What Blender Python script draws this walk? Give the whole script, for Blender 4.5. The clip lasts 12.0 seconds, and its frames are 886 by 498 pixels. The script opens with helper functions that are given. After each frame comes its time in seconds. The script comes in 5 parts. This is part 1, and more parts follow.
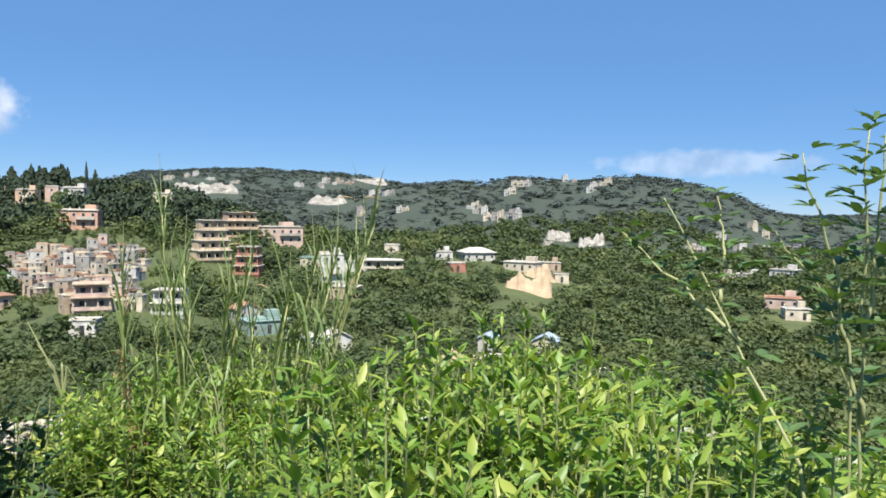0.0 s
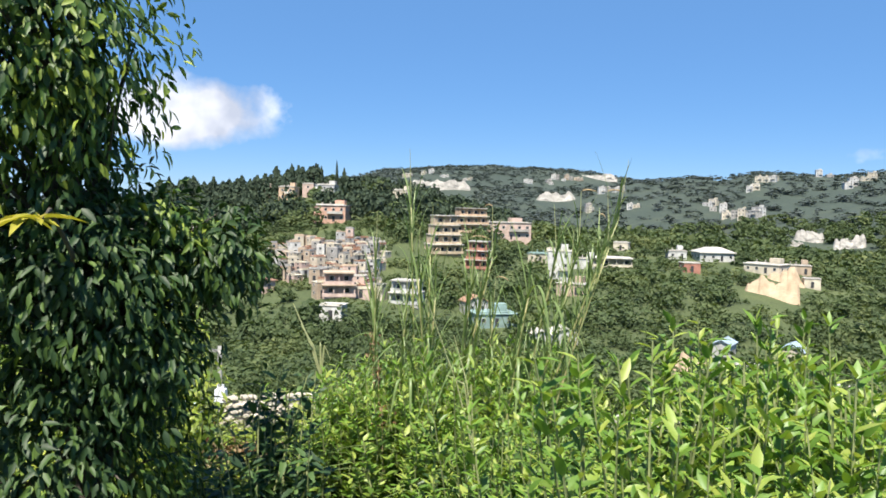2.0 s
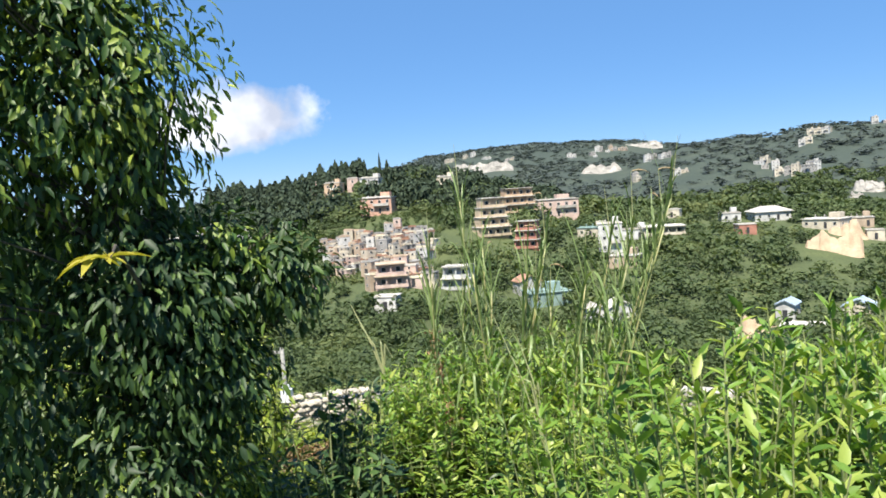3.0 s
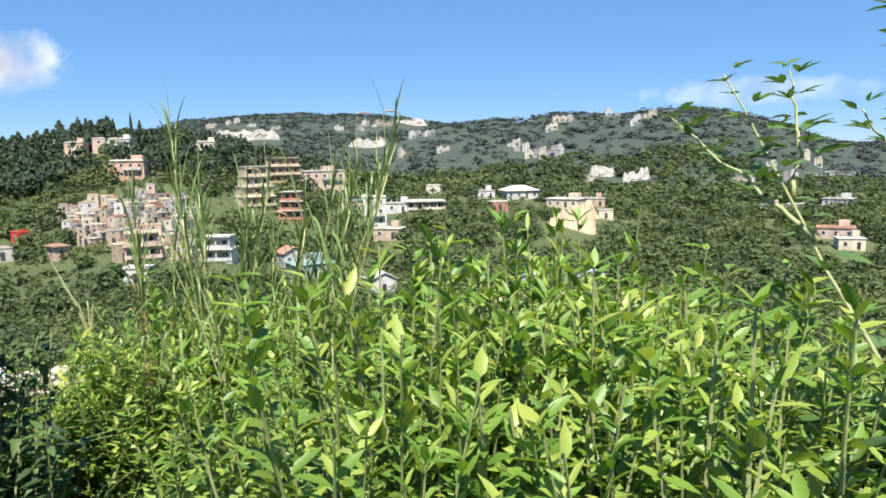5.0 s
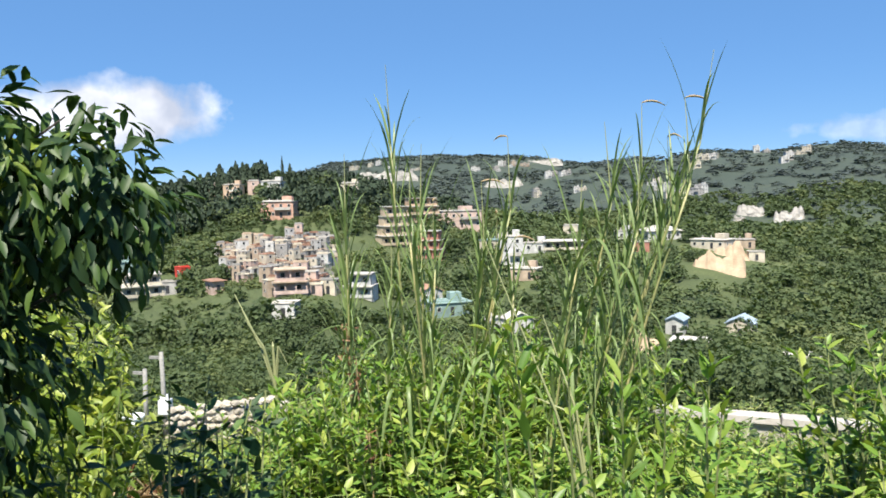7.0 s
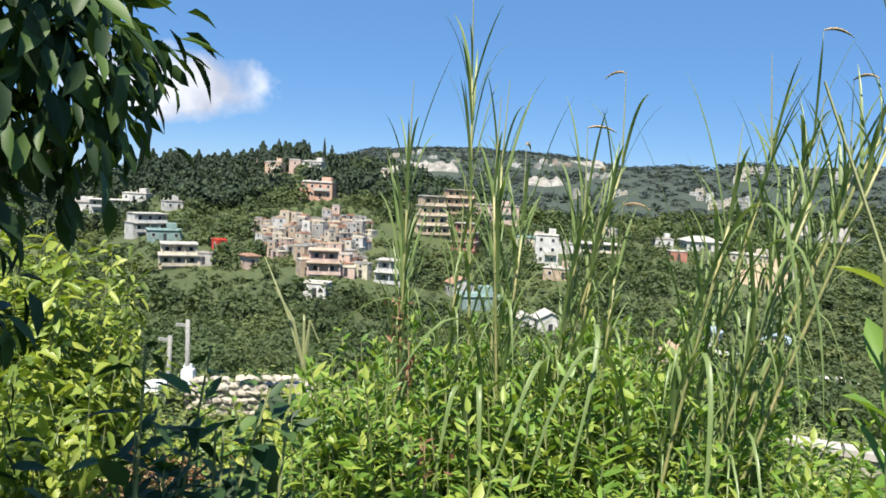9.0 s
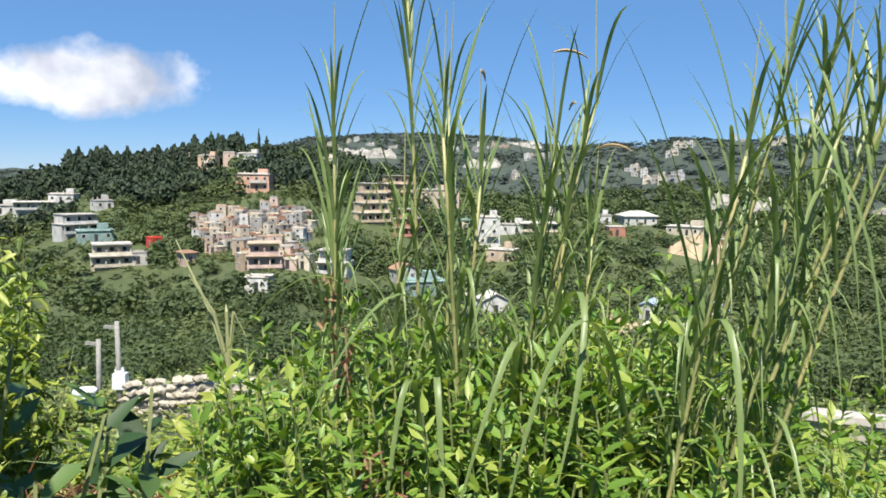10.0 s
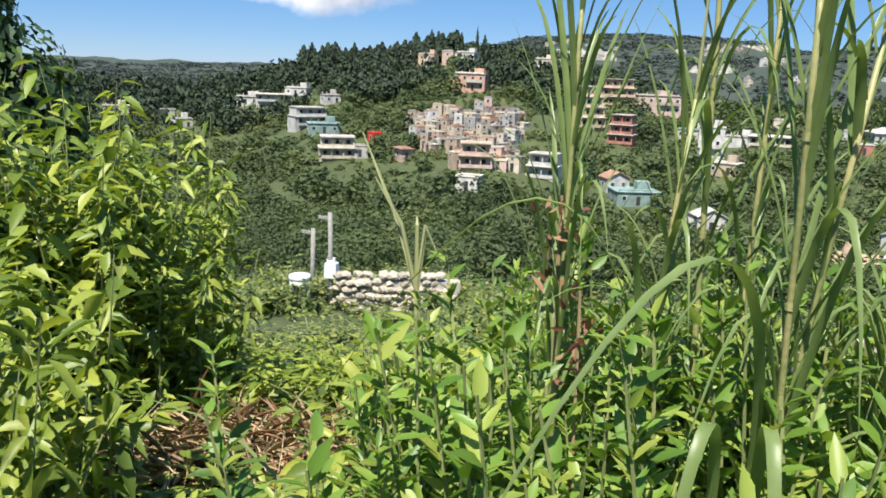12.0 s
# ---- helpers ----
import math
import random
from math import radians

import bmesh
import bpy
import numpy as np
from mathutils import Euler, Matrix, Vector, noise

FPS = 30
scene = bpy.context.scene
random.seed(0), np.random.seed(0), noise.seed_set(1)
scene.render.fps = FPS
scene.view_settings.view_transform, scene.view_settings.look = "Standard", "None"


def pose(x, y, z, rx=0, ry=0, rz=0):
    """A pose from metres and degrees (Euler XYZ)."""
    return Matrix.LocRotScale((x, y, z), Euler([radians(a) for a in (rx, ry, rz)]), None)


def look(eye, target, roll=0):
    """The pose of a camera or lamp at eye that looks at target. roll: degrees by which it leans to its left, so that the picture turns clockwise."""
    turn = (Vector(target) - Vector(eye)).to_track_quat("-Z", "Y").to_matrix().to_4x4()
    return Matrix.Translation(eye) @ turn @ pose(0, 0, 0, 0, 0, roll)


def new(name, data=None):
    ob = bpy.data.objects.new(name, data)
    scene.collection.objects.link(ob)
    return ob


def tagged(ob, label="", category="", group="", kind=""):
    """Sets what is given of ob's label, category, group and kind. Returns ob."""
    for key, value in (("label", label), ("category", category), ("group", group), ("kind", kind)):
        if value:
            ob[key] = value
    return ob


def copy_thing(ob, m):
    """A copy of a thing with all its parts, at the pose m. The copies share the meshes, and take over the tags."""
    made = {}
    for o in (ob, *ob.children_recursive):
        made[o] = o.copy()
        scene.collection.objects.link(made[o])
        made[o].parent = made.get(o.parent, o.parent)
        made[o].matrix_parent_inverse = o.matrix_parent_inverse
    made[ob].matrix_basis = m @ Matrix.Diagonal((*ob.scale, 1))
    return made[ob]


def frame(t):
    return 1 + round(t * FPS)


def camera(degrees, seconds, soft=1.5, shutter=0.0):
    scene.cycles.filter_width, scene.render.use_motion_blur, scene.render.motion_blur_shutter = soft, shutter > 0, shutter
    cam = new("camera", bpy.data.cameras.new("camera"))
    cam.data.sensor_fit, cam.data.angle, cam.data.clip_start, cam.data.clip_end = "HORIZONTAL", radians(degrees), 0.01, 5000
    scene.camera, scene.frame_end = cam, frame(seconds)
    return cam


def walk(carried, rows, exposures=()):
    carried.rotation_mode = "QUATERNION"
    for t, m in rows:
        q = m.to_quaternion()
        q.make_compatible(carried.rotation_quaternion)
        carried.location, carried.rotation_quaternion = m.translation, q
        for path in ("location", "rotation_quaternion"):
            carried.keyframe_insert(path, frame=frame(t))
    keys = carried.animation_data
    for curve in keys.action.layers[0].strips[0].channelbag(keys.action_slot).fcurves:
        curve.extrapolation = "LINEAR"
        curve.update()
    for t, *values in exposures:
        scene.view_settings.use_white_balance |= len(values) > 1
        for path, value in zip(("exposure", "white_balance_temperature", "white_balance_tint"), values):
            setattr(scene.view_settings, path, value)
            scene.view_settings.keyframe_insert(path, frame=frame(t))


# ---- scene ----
cam = camera(61.4, 12.0, soft=1.7)
# seconds, eye, a point looked at, lean
PATH = [
    (0, (0.161, -1.09, 1.773), (0.156, 0.908, 1.68), 1.0),
    (0.5, (0.132, -1.063, 1.773), (-0.182, 0.912, 1.731), 0.8),
    (1, (0.099, -1.073, 1.772), (-0.354, 0.874, 1.703), 1.0),
    (1.5, (0.071, -1.037, 1.752), (-0.45, 0.892, 1.653), 1.4),
    (2, (0.073, -1.053, 1.751), (-0.527, 0.852, 1.636), 1.4),
    (2.5, (0.076, -1.074, 1.787), (-0.581, 0.811, 1.663), -1.1),
    (3, (0.053, -1.058, 1.816), (-0.67, 0.8, 1.662), -3.7),
    (3.5, (0.084, -1.105, 1.806), (-0.42, 0.816, 1.565), -2.9),
    (3.7, (0.106, -1.077, 1.791), (-0.242, 0.873, 1.512), -2.7),
    (5.3, (0.24, -0.623, 1.613), (0.123, 1.361, 1.389), -0.9),
    (5.5, (0.209, -0.523, 1.606), (0.043, 1.46, 1.412), -0.7),
    (6, (-0.071, -0.235, 1.576), (-0.524, 1.706, 1.413), -1.3),
    (6.5, (-0.373, 0.036, 1.517), (-0.945, 1.947, 1.366), -2.3),
    (6.7, (-0.454, 0.11, 1.509), (-0.97, 2.037, 1.363), -2.5),
    (8.3, (-0.81, 0.608, 1.369), (-1.24, 2.557, 1.255), 0.8),
    (8.5, (-0.847, 0.678, 1.344), (-1.301, 2.623, 1.231), 1.6),
    (9, (-0.896, 0.865, 1.324), (-1.456, 2.778, 1.162), 3.2),
    (9.5, (-0.956, 1.122, 1.275), (-1.528, 3.03, 1.092), 4.0),
    (10, (-1.029, 1.35, 1.211), (-1.438, 3.298, 1.016), 0.7),
    (10.5, (-1.079, 1.526, 1.213), (-1.536, 3.457, 0.963), -0.9),
    (11, (-1.132, 1.746, 1.211), (-1.774, 3.61, 0.872), -1.1),
    (11.5, (-1.244, 1.971, 1.161), (-1.961, 3.794, 0.757), 0.2),
    (12, (-1.369, 2.145, 1.128), (-2.271, 3.869, 0.667), 2.3),
]


walk(cam, [(t, look(eye, target, lean)) for t, eye, target, lean in PATH], exposures=[(0, 0.95), (1.5, 1.05), (3, 1.15), (6.5, 1.1), (9, 1.0), (12, 0.92)])

# ---- sky, sun ----
SUN_AZ, SUN_EL = 174.0, 61.0  # degrees to the right of ahead, and above the horizon
world = bpy.data.worlds.new("sky")
scene.world = world
world.use_nodes = True
wn, wl = world.node_tree.nodes, world.node_tree.links
sky_tex = wn.new("ShaderNodeTexSky")
sky_tex.sky_type, sky_tex.sun_disc = "NISHITA", False
sky_tex.sun_elevation, sky_tex.sun_rotation = radians(SUN_EL), radians(SUN_AZ)
sky_tex.altitude, sky_tex.air_density, sky_tex.dust_density, sky_tex.ozone_density = 1800, 0.85, 0.0, 4.0
sky_hue = wn.new("ShaderNodeHueSaturation")
sky_hue.inputs["Saturation"].default_value = 1.2
wl.new(sky_tex.outputs["Color"], sky_hue.inputs["Color"])
sky_even = wn.new("ShaderNodeMix")
sky_even.data_type = "RGBA"
sky_even.inputs["Factor"].default_value = 0.6
sky_even.inputs["B"].default_value = (1.3, 2.85, 5.7, 1)
wl.new(sky_hue.outputs["Color"], sky_even.inputs["A"])
wl.new(sky_even.outputs["Result"], wn["Background"].inputs["Color"])
wn["Background"].inputs["Strength"].default_value = 0.072
sun_data = bpy.data.lights.new("sun", "SUN")
sun_data.energy, sun_data.angle, sun_data.color = 4.9, radians(0.55), (1.0, 0.94, 0.83)
sun = new("sun", sun_data)
sun_from = Vector((math.sin(radians(SUN_AZ)) * math.cos(radians(SUN_EL)), math.cos(radians(SUN_AZ)) * math.cos(radians(SUN_EL)), math.sin(radians(SUN_EL))))
sun.matrix_world = look(sun_from * 50, (0, 0, 0))


# ---- materials ----
def blank(name):
    m = bpy.data.materials.new(name)
    m.use_nodes = True
    n = m.node_tree.nodes
    return m, n, m.node_tree.links, n["Principled BSDF"]


def ramp_node(n, stops):
    r = n.new("ShaderNodeValToRGB")
    while len(r.color_ramp.elements) < len(stops):
        r.color_ramp.elements.new(0.5)
    for e, (p, c) in zip(r.color_ramp.elements, stops):
        e.position, e.color = p, (*c, 1)
    return r


def noise_node(n, l, scale, detail=4, coords="Object", rough=0.6):
    co, t = n.new("ShaderNodeTexCoord"), n.new("ShaderNodeTexNoise")
    t.inputs["Scale"].default_value, t.inputs["Detail"].default_value, t.inputs["Roughness"].default_value = scale, detail, rough
    l.new(co.outputs[coords], t.inputs["Vector"])
    return t


def leaf_material(name, dark, mid, light, thin=0.3, gloss=0.42, patch=18.0, patch_amount=0.35, own=1.0):
    """Green blades: each leaf takes its own shade, light passes through."""
    m, n, l, p = blank(name)
    geo = n.new("ShaderNodeNewGeometry")
    r = ramp_node(n, ((0.0, dark), (0.55, mid), (1.0, light)))
    t = noise_node(n, l, patch, 3)
    mix = n.new("ShaderNodeMath")
    mix.operation = "MULTIPLY_ADD"
    mix.inputs[1].default_value, mix.inputs[2].default_value = patch_amount, 0.5 - patch_amount * 0.5 - own * 0.5
    add = n.new("ShaderNodeMath")
    add.operation = "MULTIPLY_ADD"
    add.inputs[1].default_value = own
    l.new(t.outputs["Fac"], mix.inputs[0])
    l.new(mix.outputs[0], add.inputs[2])
    l.new(geo.outputs["Random Per Island"], add.inputs[0])
    l.new(add.outputs[0], r.inputs["Fac"])
    l.new(r.outputs["Color"], p.inputs["Base Color"])
    p.inputs["Roughness"].default_value = gloss
    tr, ms = n.new("ShaderNodeBsdfTranslucent"), n.new("ShaderNodeMixShader")
    bright = n.new("ShaderNodeMix")
    bright.data_type, bright.blend_type = "RGBA", "MULTIPLY"
    bright.inputs["Factor"].default_value = 1.0
    bright.inputs["B"].default_value = (1.0, 1.0, 0.45, 1)
    l.new(r.outputs["Color"], bright.inputs["A"])
    l.new(bright.outputs["Result"], tr.inputs["Color"])
    ms.inputs["Fac"].default_value = thin
    l.new(p.outputs["BSDF"], ms.inputs[1])
    l.new(tr.outputs["BSDF"], ms.inputs[2])
    l.new(ms.outputs["Shader"], n["Material Output"].inputs["Surface"])
    return m


def rough_material(name, c1, c2, scale=3.0, rough=0.85, bump=0.3, random_shade=0.0, metal=0.0, coords="Object", stops=None, fine=None):
    """Two tones broken up by noise at two scales, with a fine relief; random_shade varies the brightness from object to object."""
    m, n, l, p = blank(name)
    t = noise_node(n, l, scale, 6, coords)
    r = ramp_node(n, stops or ((0.3, c1), (0.7, c2)))
    l.new(t.outputs["Fac"], r.inputs["Fac"])
    out = r.outputs["Color"]
    f = noise_node(n, l, fine or scale * 14, 4, coords)
    mul = n.new("ShaderNodeMix")
    mul.data_type, mul.blend_type = "RGBA", "MULTIPLY"
    mul.inputs["Factor"].default_value = 0.6
    fr = ramp_node(n, ((0.25, (0.62, 0.62, 0.62)), (0.7, (1.0, 1.0, 1.0))))
    l.new(f.outputs["Fac"], fr.inputs["Fac"])
    l.new(out, mul.inputs["A"])
    l.new(fr.outputs["Color"], mul.inputs["B"])
    out = mul.outputs["Result"]
    if random_shade:
        info, hsv = n.new("ShaderNodeObjectInfo"), n.new("ShaderNodeHueSaturation")
        mp = n.new("ShaderNodeMapRange")
        mp.inputs["To Min"].default_value, mp.inputs["To Max"].default_value = 1 - random_shade, 1 + random_shade * 0.4
        l.new(info.outputs["Random"], mp.inputs["Value"])
        l.new(mp.outputs["Result"], hsv.inputs["Value"])
        l.new(out, hsv.inputs["Color"])
        out = hsv.outputs["Color"]
    l.new(out, p.inputs["Base Color"])
    p.inputs["Roughness"].default_value, p.inputs["Metallic"].default_value = rough, metal
    if bump:
        b = n.new("ShaderNodeBump")
        b.inputs["Strength"].default_value = bump
        b.inputs["Distance"].default_value = 0.02
        l.new(f.outputs["Fac"], b.inputs["Height"])
        l.new(b.outputs["Normal"], p.inputs["Normal"])
    return m


SHRUB_LEAF = leaf_material("shrub leaf", (0.034, 0.074, 0.017), (0.108, 0.195, 0.034), (0.28, 0.37, 0.065), 0.36, 0.45)
YOUNG_LEAF = leaf_material("young shrub leaf", (0.10, 0.20, 0.03), (0.20, 0.33, 0.05), (0.36, 0.42, 0.09), 0.4, 0.45)
# one leaf, two copies: shade put into the first colour, sunlight into the second
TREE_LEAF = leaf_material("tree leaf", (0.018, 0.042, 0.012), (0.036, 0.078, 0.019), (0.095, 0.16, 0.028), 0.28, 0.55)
SUNNY_LEAF = leaf_material("sunlit tree leaf", (0.022, 0.054, 0.014), (0.066, 0.130, 0.022), (0.28, 0.35, 0.050), 0.34, 0.5)
CANE_LEAF = leaf_material("cane leaf", (0.075, 0.13, 0.040), (0.17, 0.24, 0.080), (0.37, 0.42, 0.19), 0.32, 0.42)
# dark green leaf with the tree's shade put into its colour
SHADED_LEAF = leaf_material("shade-dark sapling leaf", (0.018, 0.045, 0.014), (0.035, 0.080, 0.022), (0.09, 0.16, 0.035), 0.25, 0.6)
SAPLING_LEAF = leaf_material("sapling leaf", (0.04, 0.09, 0.035), (0.085, 0.16, 0.055), (0.18, 0.26, 0.08), 0.3, 0.5)
LIME_LEAF = leaf_material("lime shrub leaf", (0.085, 0.14, 0.022), (0.215, 0.30, 0.045), (0.42, 0.46, 0.085), 0.42, 0.45)
VINE_LEAF = leaf_material("ground vine leaf", (0.055, 0.090, 0.024), (0.155, 0.21, 0.048), (0.34, 0.35, 0.11), 0.35, 0.5)
DRY_LEAF = leaf_material("dry red leaf", (0.10, 0.035, 0.018), (0.19, 0.08, 0.04), (0.32, 0.20, 0.11), 0.2, 0.7)
STRAW = leaf_material("dry straw", (0.22, 0.15, 0.08), (0.36, 0.26, 0.14), (0.5, 0.4, 0.24), 0.15, 0.7)
PALE_STALK = leaf_material("pale seed stalk", (0.24, 0.27, 0.12), (0.34, 0.36, 0.17), (0.45, 0.44, 0.25), 0.2, 0.6)
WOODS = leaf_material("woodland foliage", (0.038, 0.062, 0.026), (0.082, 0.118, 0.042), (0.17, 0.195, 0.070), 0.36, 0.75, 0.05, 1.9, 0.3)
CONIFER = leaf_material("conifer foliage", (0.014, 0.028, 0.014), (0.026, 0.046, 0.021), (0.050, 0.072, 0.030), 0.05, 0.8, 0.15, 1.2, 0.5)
# blue-grey haze of distance put into the scrub's leaf colours
HAZED_WOODS = leaf_material("hazed hillside scrub", (0.046, 0.060, 0.060), (0.062, 0.081, 0.079), (0.088, 0.106, 0.098), 0.25, 0.9, 0.02, 1.5, 0.4)
YELLOW_LEAF = leaf_material("yellowing leaf", (0.22, 0.22, 0.03), (0.38, 0.36, 0.05), (0.5, 0.30, 0.08), 0.35, 0.45)
STEM = rough_material("green stem", (0.16, 0.2, 0.07), (0.28, 0.3, 0.13), 20, 0.6, 0.1)
CANE = rough_material("cane stem", (0.20, 0.25, 0.09), (0.44, 0.39, 0.18), 7, 0.45, 0.1)
BARK = rough_material("bark", (0.05, 0.042, 0.034), (0.13, 0.11, 0.085), 8, 0.9, 0.6)
CONCRETE = rough_material("weathered concrete", (0.36, 0.33, 0.29), (0.56, 0.52, 0.46), 0.9, 0.9, 0.4, 0.12)
STONE = rough_material("rubble stone", (0.40, 0.35, 0.28), (0.62, 0.56, 0.46), 2.2, 0.9, 0.6, 0.3)
PALE_ROCK = rough_material("pale limestone", (0.24, 0.23, 0.21), (0.50, 0.47, 0.42), 0.12, 0.95, 0.3, 0.1, fine=0.6)
EARTH_CUT = rough_material("bare earth", (0.34, 0.25, 0.16), (0.54, 0.42, 0.29), 0.3, 0.95, 0.3, 0.1, fine=2.0)
DRUM_PLASTIC = rough_material("white painted drum", (0.62, 0.65, 0.68), (0.80, 0.81, 0.82), 3, 0.5, 0.05)
DARK_PAINT = rough_material("dark paint marks", (0.05, 0.07, 0.10), (0.10, 0.12, 0.16), 20, 0.6, 0.05)
GREY_POLE = rough_material("weathered pole", (0.20, 0.20, 0.19), (0.36, 0.35, 0.32), 12, 0.8, 0.2)


def wall_paint(name, c, shade=0.14):
    dirty = tuple(v * 0.58 for v in c)
    return rough_material(name, dirty, c, 0.45, 0.85, 0.15, shade, fine=3.0)


PAINTS = {
    "white": wall_paint("white wash", (0.68, 0.67, 0.64)), "grey": wall_paint("raw grey block", (0.46, 0.44, 0.41), 0.25),
    "cream": wall_paint("cream wash", (0.72, 0.64, 0.50)), "salmon": wall_paint("salmon paint", (0.76, 0.46, 0.34)),
    "pink": wall_paint("pink paint", (0.70, 0.52, 0.44)), "yellow": wall_paint("yellow ochre paint", (0.72, 0.57, 0.40)),
    "orange": wall_paint("orange paint", (0.70, 0.50, 0.34)), "red": wall_paint("red paint", (0.55, 0.25, 0.18)),
    "tan": wall_paint("tan plaster", (0.58, 0.45, 0.33)), "teal": wall_paint("teal paint", (0.30, 0.42, 0.39)),
    "roof": wall_paint("pale roof slab", (0.64, 0.60, 0.54), 0.25), "rust": wall_paint("rusty tin roof", (0.42, 0.24, 0.16), 0.2),
    "scarlet": wall_paint("scarlet tarpaulin", (0.70, 0.07, 0.04)), "blue": wall_paint("blue roof", (0.42, 0.52, 0.62)),
}
GLASS_DARK, gn, gl, gp = blank("dark window opening")
gp.inputs["Base Color"].default_value, gp.inputs["Roughness"].default_value = (0.03, 0.035, 0.04, 1), 0.25
TANK = rough_material("black water tank", (0.03, 0.03, 0.035), (0.06, 0.06, 0.065), 4, 0.5, 0.05)


# ---- building blocks ----
def mesh_of(name, verts, faces, material, smooth=False):
    me = bpy.data.meshes.new(name)
    me.from_pydata(verts, [], faces)
    me.materials.append(material)
    if smooth:
        me.polygons.foreach_set("use_smooth", [True] * len(me.polygons))
    return me


def fast_mesh(name, verts, groups, material, smooth=True):
    """A mesh from arrays: groups is a list of index arrays, each (n, 3) or (n, 4)."""
    me = bpy.data.meshes.new(name)
    groups = [np.asarray(g, np.int32) for g in groups if len(g)]
    loops = np.concatenate([g.ravel() for g in groups])
    sizes = np.concatenate([np.full(len(g), g.shape[1], np.int32) for g in groups])
    me.vertices.add(len(verts))
    me.vertices.foreach_set("co", np.asarray(verts, np.float32).ravel())
    me.loops.add(len(loops))
    me.loops.foreach_set("vertex_index", loops)
    me.polygons.add(len(sizes))
    me.polygons.foreach_set("loop_start", np.r_[0, np.cumsum(sizes)[:-1]].astype(np.int32))
    me.polygons.foreach_set("loop_total", sizes)
    me.polygons.foreach_set("use_smooth", np.full(len(sizes), smooth))
    me.materials.append(material)
    me.update(calc_edges=True)
    me.validate()
    return me


def part(name, mesh, parent, label="", place=None, kind=""):
    ob = new(name, mesh)
    ob.parent = parent
    if place is not None:
        ob.matrix_basis = place
    return tagged(ob, label, kind=kind)


def thing(name, label, category, place=None, group="", kind=""):
    ob = new(name)
    ob.empty_display_size = 0.2
    if place is not None:
        ob.matrix_basis = place
    return tagged(ob, label, category, group, kind)


def box(w, d, h, x=0, y=0, z=0, taper=1.0):
    """Corners and faces of a box that stands on z, centred on x, y."""
    v = [(x + sx * w / 2 * k, y + sy * d / 2 * k, z + zz) for zz, k in ((0, 1.0), (h, taper)) for sx, sy in ((-1, -1), (1, -1), (1, 1), (-1, 1))]
    f = [(3, 2, 1, 0), (4, 5, 6, 7), (0, 1, 5, 4), (1, 2, 6, 5), (2, 3, 7, 6), (3, 0, 4, 7)]
    return v, f


def merged(*solids):
    verts, faces = [], []
    for v, f in solids:
        k = len(verts)
        verts += v
        faces += [tuple(i + k for i in q) for q in f]
    return verts, faces


def unit(v):
    v = np.asarray(v, float)
    return v / (np.linalg.norm(v, axis=-1, keepdims=True) + 1e-9)


def leaf_shape(widths=((0.18, 0.62), (0.45, 1.0), (0.75, 0.66)), fold=0.22, droop=0.18):
    """A folded, drooping blade along x, one long and one wide."""
    bend = lambda s: -droop * s * s  # noqa: E731
    v = [(0, 0, 0)]
    for s, w in widths:
        v += [(s, -w / 2, bend(s) + fold * w / 2), (s, 0, bend(s)), (s, w / 2, bend(s) + fold * w / 2)]
    v.append((1, 0, bend(1)))
    k, tip = len(widths), len(v) - 1
    tris = [(0, 1, 2), (0, 2, 3), (3 * k - 2, tip, 3 * k - 1), (3 * k - 1, tip, 3 * k)]
    quads = []
    for i in range(k - 1):
        a, b = 1 + 3 * i, 4 + 3 * i
        quads += [(a, b, b + 1, a + 1), (a + 1, b + 1, b + 2, a + 2)]
    return np.array(v, float), np.array(tris), np.array(quads).reshape(-1, 4)


LEAF = leaf_shape(((0.28, 0.9), (0.62, 0.85)), 0.22, 0.2)
BROAD = leaf_shape(((0.22, 0.95), (0.6, 0.8)), 0.16, 0.24)
SIMPLE = leaf_shape(((0.40, 1.0),), 0.16, 0.24)
DROOPY = leaf_shape(((0.30, 0.9), (0.66, 0.8)), 0.28, 0.35)


def scatter_leaves(name, places, ways, ups, lengths, widths, material, shape=LEAF):
    places, x = np.asarray(places, float), unit(ways)
    y = unit(np.cross(np.asarray(ups, float), x))
    z = np.cross(x, y)
    v, tris, quads = shape
    lengths, widths = np.asarray(lengths, float)[:, None, None], np.asarray(widths, float)[:, None, None]
    out = places[:, None] + v[None, :, :1] * lengths * x[:, None] + v[None, :, 1:2] * widths * y[:, None] + (v[None, :, 2:] * lengths * 0.6) * z[:, None]
    base = (np.arange(len(places)) * len(v))[:, None, None]
    return fast_mesh(name, out.reshape(-1, 3), [(tris[None] + base).reshape(-1, 3), (quads[None] + base).reshape(-1, 4)], material)


def tube(points, radii, sides=6):
    """Corners and faces of a tapering round stem along points."""
    pts = np.asarray(points, float)
    ways = unit(np.gradient(pts, axis=0))
    side = unit(np.cross(ways, (0.31, 0.22, 0.93)) + 1e-6)
    other = np.cross(ways, side)
    a = np.arange(sides) * 2 * math.pi / sides
    r = np.broadcast_to(np.asarray(radii, float), (len(pts),))[:, None, None]
    v = pts[:, None] + r * (np.cos(a)[None, :, None] * side[:, None] + np.sin(a)[None, :, None] * other[:, None])
    n = len(pts)
    f = [(i * sides + j, i * sides + (j + 1) % sides, (i + 1) * sides + (j + 1) % sides, (i + 1) * sides + j) for i in range(n - 1) for j in range(sides)]
    f += [tuple(range(sides))[::-1], tuple((n - 1) * sides + j for j in range(sides))]
    return [tuple(p) for p in v.reshape(-1, 3)], f


